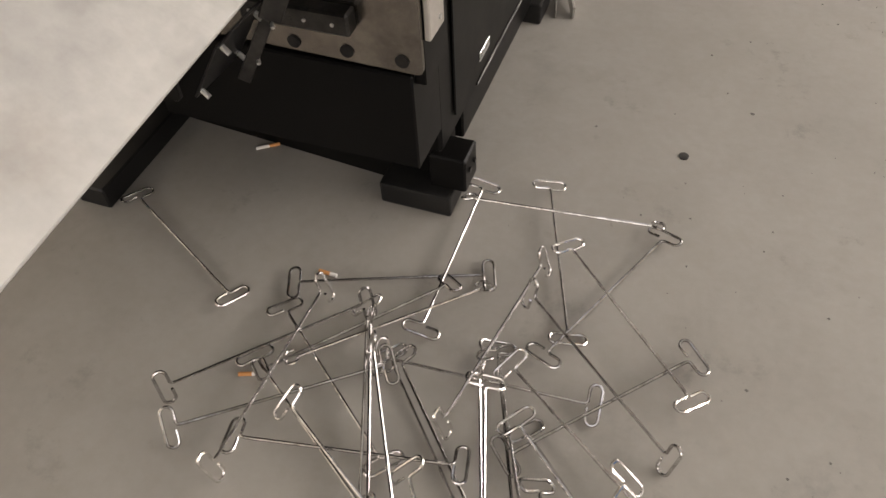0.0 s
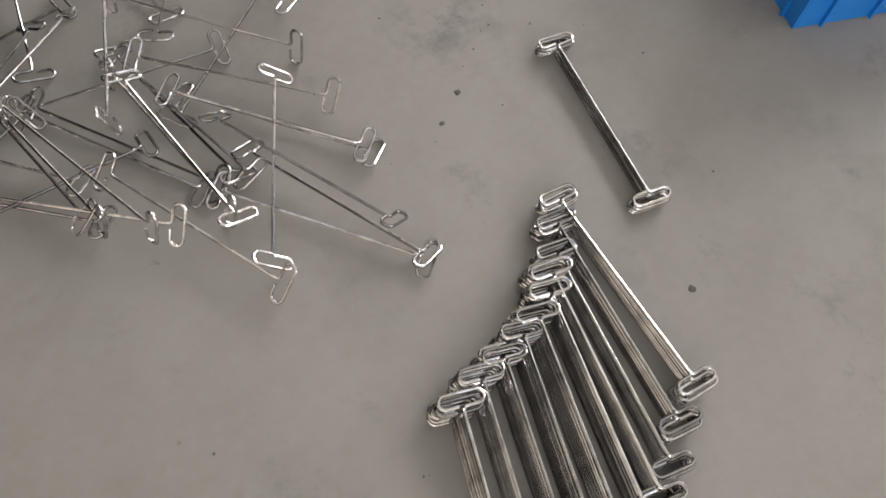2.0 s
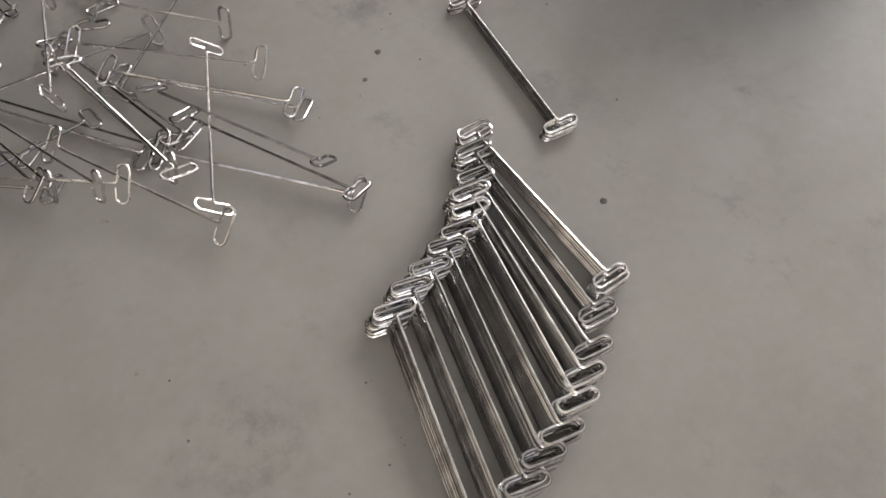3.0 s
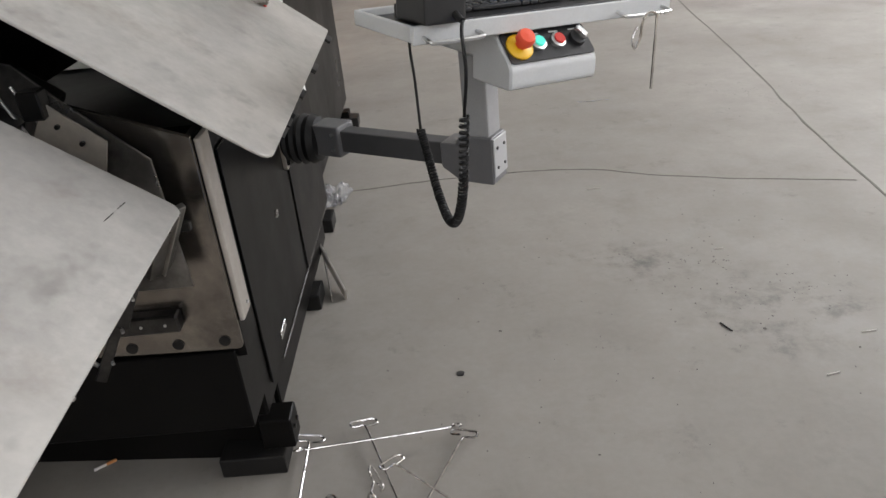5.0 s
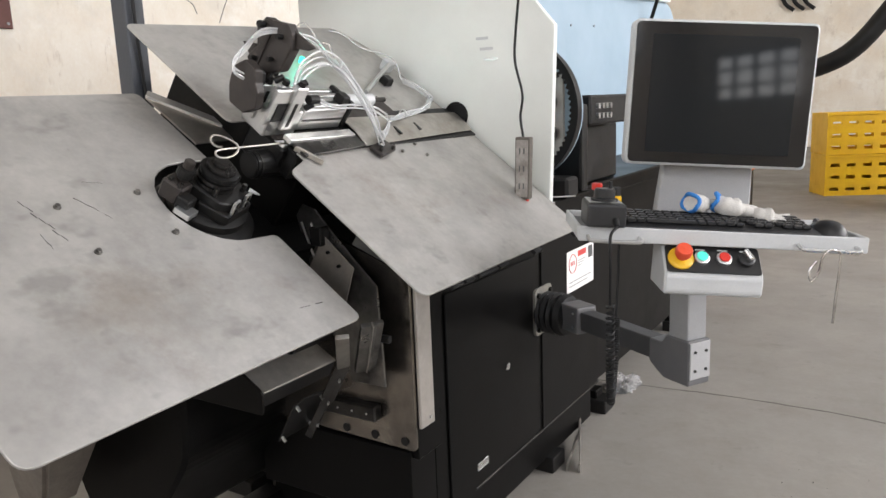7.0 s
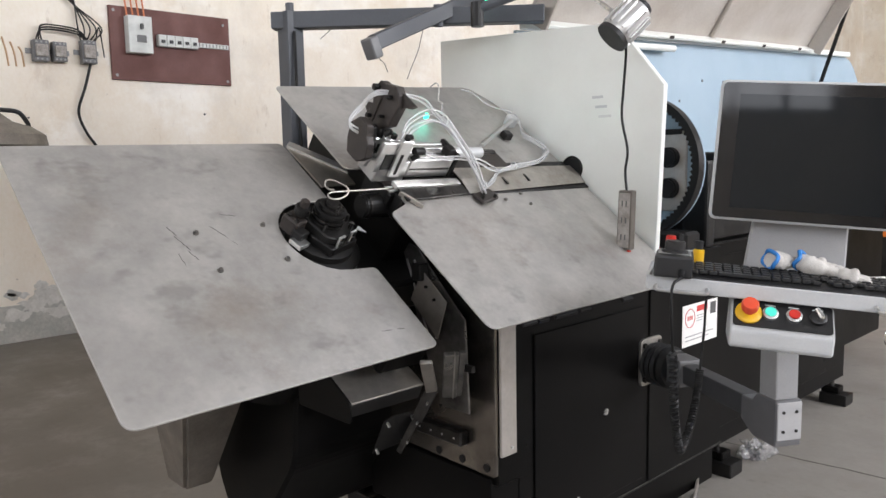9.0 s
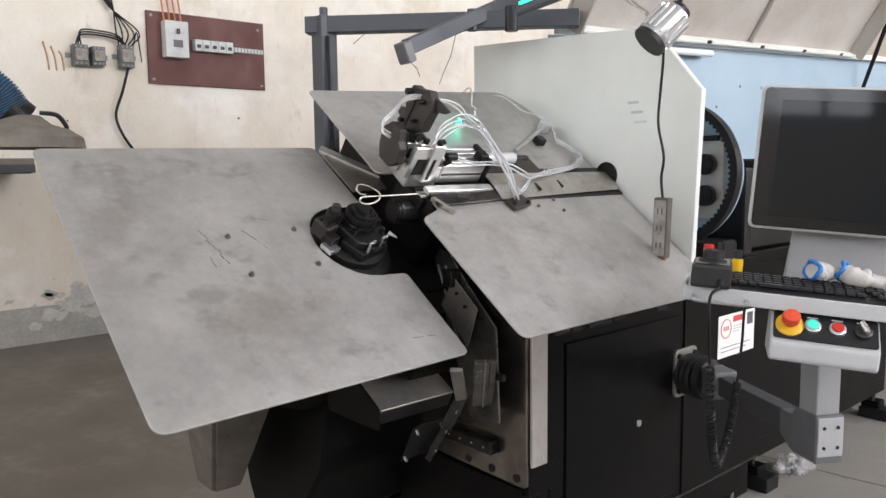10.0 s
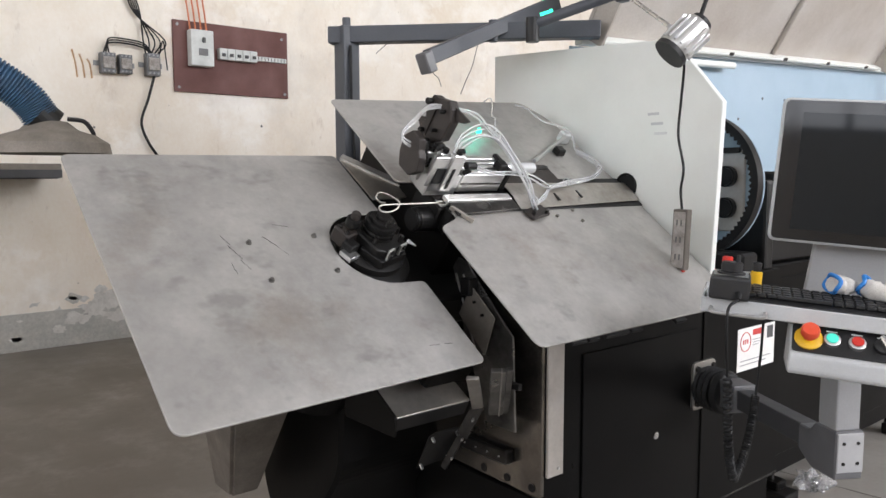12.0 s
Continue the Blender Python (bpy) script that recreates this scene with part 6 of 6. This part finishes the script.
def contactor(y, z, w, h):
    c = thing("contactor", pose(WX, y, z), "dirty grey contactor on a short wall rail", "contactor", "contactors on the wall")
    part("contactor_body", box(0.012, 0.085, -w / 2, w / 2, -h / 2, h / 2, 0.004), GREY, c)
    part("contactor_face", box(0.0855, 0.105, -w * 0.38, w * 0.38, -h * 0.28, h * 0.28, 0.003), GRIMY, c)
    part("rail_piece", box(0.0, 0.012, -w / 2 - 0.035, w / 2 + 0.035, -0.018, 0.018, 0.001), GREY3, c)
    for s in (-1, 1):
        for k in range(3):
            part("terminal_screw", rod((0.085, (k - 1) * w * 0.3, s * h * 0.40), (0.093, (k - 1) * w * 0.3, s * h * 0.40), 0.007, 8), GREY3, c)


contactor(0.35, 2.095, 0.105, 0.15)
contactor(0.475, 2.095, 0.095, 0.14)
contactor(0.68, 2.110, 0.105, 0.17)


def wall_cable(points, r, label):
    ob = part("wall_cable", tube(smooth_path(points, 8), r, 7), RUBBER, smooth=True)
    return tagged(ob, label, "cable", "cables on the wall")


random.seed(2)
for k in range(5):
    y = 0.63 + 0.022 * k
    wall_cable([(WX + 0.06, y, 2.19), (WX + 0.07, y - 0.02 + 0.02 * k, 2.30), (WX + 0.05, 0.60 - 0.012 * k, 2.5), (WX + 0.04, 0.54 - 0.01 * k, 2.75), (WX + 0.03, 0.47 - 0.012 * k, 3.4)], 0.0055, "black insulated cable running up the wall")
for k in range(3):
    z = 2.20 + 0.016 * k
    wall_cable([(WX + 0.06, 0.32 + 0.02 * k, 2.165), (WX + 0.07, 0.36, z + 0.04), (WX + 0.06, 0.50, z + 0.05), (WX + 0.06, 0.62, z + 0.03), (WX + 0.06, 0.66 + 0.01 * k, 2.19)], 0.006, "black jumper cable between contactors")
wall_cable([(WX + 0.06, 0.69, 2.03), (WX + 0.05, 0.64, 1.85), (WX + 0.04, 0.585, 1.67), (WX + 0.04, 0.63, 1.52), (WX + 0.03, 0.72, 1.38), (WX + 0.03, 0.80, 1.2), (WX + 0.03, 0.82, 0.2)], 0.0105, "thick black cable hanging down the wall")
wall_cable([(WX + 0.05, 0.74, 2.2), (WX + 0.05, 0.77, 2.30), (WX + 0.05, 0.79, 2.15), (WX + 0.04, 0.80, 2.08)], 0.005, "thin black cable on the wall")
for y, z, r in ((1.604, 1.68, 0.010), (0.25, 1.62, 0.008), (3.3, 1.9, 0.010)):
    ob = part("wall_plug_hole", rod((WX + 0.001, y, z), (WX + 0.004, y, z), r, 10), INK)
    tagged(ob, "dark drilled hole in the plaster", "hole", kind="structure")
random.seed(14)
for k in range(26):
    y, z = random.gauss(0.12, 0.5), random.uniform(0.06, 0.36)
    s = random.uniform(0.015, 0.07)
    poly = [(y + s * random.uniform(0.4, 1.5) * math.cos(t), z + 0.6 * s * random.uniform(0.4, 1.5) * math.sin(t)) for t in np.linspace(0, 6.28, 11, endpoint=False)]
    ob = part("paint_flake_patch", slab(poly, 0.0, 0.003, 0, M_YZ(WX + 0.0125 if z < 0.24 else WX + 0.0005)), FLAKE if k % 3 else DADO)
    tagged(ob, "patch of flaked paint on the wall foot", "paint patch", "paint patches", "structure")
for k in range(3):
    y = 0.12 + 0.05 * k
    ob = part("plaster_stain", tube(smooth_path([(WX + 0.001, y, 2.18 - 0.03 * k), (WX + 0.001, y + 0.02, 2.08), (WX + 0.001, y + 0.03, 1.98)], 5), 0.007, 6), STAIN)
    tagged(ob, "brown run mark on the plaster", "stain", "stains", "structure")

for route in ([(3.47, 2.36), (3.50, 2.28), (3.56, 2.24), (3.60, 2.16)], [(4.13, 2.72), (4.06, 2.52), (4.02, 2.40), (3.92, 2.22), (3.86, 2.10)], [(3.06, 2.66), (2.98, 2.56), (2.80, 2.41)]):
    ob = part("plaster_crack", tube(smooth_path([(WX + 0.001, y, z) for y, z in route], 6), 0.0045, 5), CRACKFILL)
    tagged(ob, "thin dark crack in the plaster", "crack", "cracks in the plaster", "structure")

# ---- extraction hood over a bench by the wall ----
fx = thing("extraction_hood", pose(-3.2, -0.30, 0), "khaki extraction hood on a blue flexible duct", "extraction hood")
axis = smooth_path([(0, -0.13, 1.56), (0, -0.20, 1.66), (0, -0.33, 1.76), (0, -0.55, 1.88), (0, -0.85, 2.0), (0, -1.3, 2.2), (0, -1.7, 2.7), (0, -1.8, 4.2), (0, -1.8, 6.01)], 30)
rad = [0.088 + 0.008 * (1 if i % 3 else -1) for i in range(len(axis))]
part("flexible_duct", tube(axis, 0.09, 20, radii=rad), HOSEBLUE, fx, "ribbed blue flexible duct", smooth=True)
part("duct_collar", rod((0, -0.09, 1.52), (0, -0.16, 1.58), 0.098, 24), CAST, fx)
prof = [(0.0, 1.41), (0.30, 1.40), (0.335, 1.375), (0.325, 1.43), (0.25, 1.475), (0.16, 1.50), (0.10, 1.545), (0.0, 1.56)]
bm = lathe(prof, 30)
for v in bm.verts:
    v.co.y = v.co.y * 0.9 - 0.10
part("hood_canopy", bm, HOODKHAKI, fx, "dusty khaki hood canopy", smooth=True)
part("hood_handle", tube(smooth_path([(0.05, -0.02, 1.56), (0.06, 0.06, 1.55), (0.06, 0.10, 1.50), (0.05, 0.11, 1.47)], 5), 0.012, 8), BLACKPLASTIC, fx)
shelf = thing("wall_shelf", pose(-4.8, -1.6, 0), "grey wall shelf with a dark edge", "shelf")
part("shelf_board", box(0.0, 0.50, -1.6, 1.50, 1.29, 1.34, 0.004), HOODKHAKI, shelf)
part("shelf_edge", box(0.501, 0.512, -1.6, 1.50, 1.245, 1.30, 0.002), GREY4, shelf)
part("shelf_apron", box(0.02, 0.49, -1.6, 1.48, 1.24, 1.288, 0.002), BLACK, shelf)


# ---- things far off in the hall ----
def yellow_crate(m):
    c = thing("slotted_crate", m, "yellow slotted plastic crate in a stack", "crate", "stacked yellow crates")
    L, D, Hh = 0.76, 0.46, 0.48
    for y in (0.0, D - 0.012):
        bm = bmesh.new()
        cols = [0.06, 0.16, 0.24, 0.34, 0.42, 0.52, 0.60, 0.70]
        rows = [0.06, 0.10, 0.20, 0.24, 0.34, 0.38]
        zs = [0.0] + rows + [Hh]
        for k in range(0, len(zs) - 1):
            if k % 2 == 0:
                box(0, L, y, y + 0.012, zs[k], zs[k + 1], bm=bm)
            else:
                xs_ = [0.0] + cols + [L]
                for q in range(0, len(xs_) - 1, 2):
                    box(xs_[q], xs_[q + 1], y, y + 0.012, zs[k], zs[k + 1], bm=bm)
        part("crate_side", bm, YELLOW, c)
    for x in (0.0, L - 0.012):
        part("crate_end", box(x, x + 0.012, 0.0125, D - 0.0125, 0, Hh, 0.001), YELLOW, c)
    part("crate_floor", box(0.0125, L - 0.0125, 0.0125, D - 0.0125, 0.01, 0.02), YELLOW, c)
    part("crate_rim", box(-0.012, L + 0.012, -0.012, 0.0, Hh - 0.03, Hh, 0.003), YELLOW, c)


yellow_crate(pose(0.01, 8.55, 0, 0, 0, 27))
yellow_crate(pose(0.01, 8.55, 0.485, 0, 0, 28))
cab = thing("orange_cabinet", pose(-1.25, 6.6, 0), "orange steel cabinet with a dark base", "cabinet")
part("cabinet_body", box(0, 0.75, 0, 0.5, 0.45, 1.25, 0.01), ORANGE, cab)
part("cabinet_base", box(0.02, 0.73, 0.02, 0.48, 0.0, 0.448, 0.004), CAST, cab)


def mesh_pile(m, w, d, h, layers, label):
    c = thing("mesh_pile", m, label, "mesh pile", "piles of wire panels")
    random.seed(int(h * 100))
    for k in range(layers):
        z = h * k / layers
        j = [random.uniform(-0.06, 0.06) for _ in range(4)]
        th = h / layers * 0.62
        part("wire_panel", box(j[0], w + j[1], j[2], d + j[3], z, z + th), RUST, c)
    part("pile_core", box(0.05, w - 0.05, 0.05, d - 0.05, 0, h * 0.995), RUST, c)


mesh_pile(pose(1.15, 7.30, 0, 0, 0, -12), 0.85, 0.9, 1.55, 44, "tall pile of rusty welded wire panels on the floor")
mesh_pile(pose(0.75, 9.4, 0, 0, 0, -5), 1.5, 1.2, 2.15, 52, "high pile of rusty brown wire panels")
mesh_pile(pose(2.25, 9.2, 0, 0, 0, -8), 1.2, 1.0, 1.9, 46, "broad pile of rusty brown wire panels")


def stand(m, w, d, h, label, name, cat):
    c = thing(name, m, label, cat)
    part("stand_top", box(0, w, 0, d, h - 0.05, h, 0.006), CAST, c)
    for x in (0.02, w - 0.06):
        for y in (0.02, d - 0.06):
            part("stand_leg", box(x, x + 0.04, y, y + 0.04, 0, h - 0.05, 0.003), CAST, c)
    part("stand_shelf", box(0.06, w - 0.06, 0.06, d - 0.06, h * 0.32, h * 0.32 + 0.03, 0.003), CAST, c)


stand(pose(2.2, 8.9, 0, 0, 0, -20), 0.75, 0.45, 0.62, "dark steel work stand with a lower shelf", "work_stand", "stand")
stand(pose(3.0, 8.55, 0, 0, 0, -8), 0.36, 0.34, 0.46, "dark wooden stool on the floor", "stool", "stool")
pipe = part("hanging_duct", tube(smooth_path([(-0.35, 6.3, 1.30), (0.05, 5.9, 1.39), (0.40, 5.8, 1.53), (0.66, 5.8, 1.82), (1.0, 5.8, 2.35), (1.3, 5.8, 3.2), (1.4, 5.8, 4.4), (1.4, 5.8, H + 0.01)], 8), 0.075, 14), CAST, smooth=True)
tagged(pipe, "dark flexible hose hung across the hall", "hose")
for k in range(3):
    pc = part("wall_pipe", tube(smooth_path([(-1.9 + 0.16 * k, N1 - 0.06, H), (-1.9 + 0.16 * k, N1 - 0.06, 3.6), (-1.8 + 0.2 * k, N1 - 0.1, 3.1), (-1.6 + 0.2 * k, N1 - 0.1, 2.9)], 6), 0.04, 10), RUBBER, smooth=True)
    tagged(pc, "black cable bundle on the end wall", "cable", "cables on the end wall")

# tools lying on the machine deck
sp_ = part("spanner", slab(rounded([(-0.09, -0.006), (0.05, -0.006), (0.065, -0.016), (0.088, -0.012), (0.075, 0.0), (0.088, 0.012), (0.065, 0.016), (0.05, 0.006), (-0.09, 0.006)], 0.002, 2), 0, 0.005, 0.001), ALU)
sp_.matrix_world = pose(-0.045, 0.78, 0.931, 0, 0, 65)
tagged(sp_, "bright open-ended spanner on the machine deck", "spanner")
sd = thing("screwdriver", pose(-0.06, 0.90, 0.941, 0, 0, 40), "red-handled screwdriver on the machine deck", "screwdriver")
part("handle", rod((-0.10, 0, 0), (0, 0, 0), 0.011, 10, bevel=0.002), RED, sd)
part("shaft", rod((0, 0, 0), (0.11, 0, 0), 0.003, 8), ALU, sd)


# broad peeled area where dado and plaster meet beside the machine
random.seed(77)
for y0, z0, r in ((0.186, 0.262, 0.075), (0.30, 0.315, 0.095), (0.36, 0.185, 0.070), (0.10, 0.19, 0.05), (-0.06, 0.13, 0.04), (0.42, 0.29, 0.06), (0.24, 0.40, 0.04)):
    poly = []
    for k in range(22):
        a = 2 * math.pi * k / 22
        q = r * (1 + 0.45 * noise.noise(Vector((3 * math.cos(a) + 9 * y0, 3 * math.sin(a), 7 * z0))) + random.uniform(-0.12, 0.12))
        poly.append((y0 + 1.1 * q * math.cos(a), z0 + 0.75 * q * math.sin(a)))
    ob = part("paint_flake_patch", slab(poly, 0.0, 0.003 + 0.0008 * random.random(), 0, M_YZ(WX + 0.0125)), FLAKE)
    tagged(ob, "bare pale patch where paint has flaked from the wall", "wall patch", kind="structure")
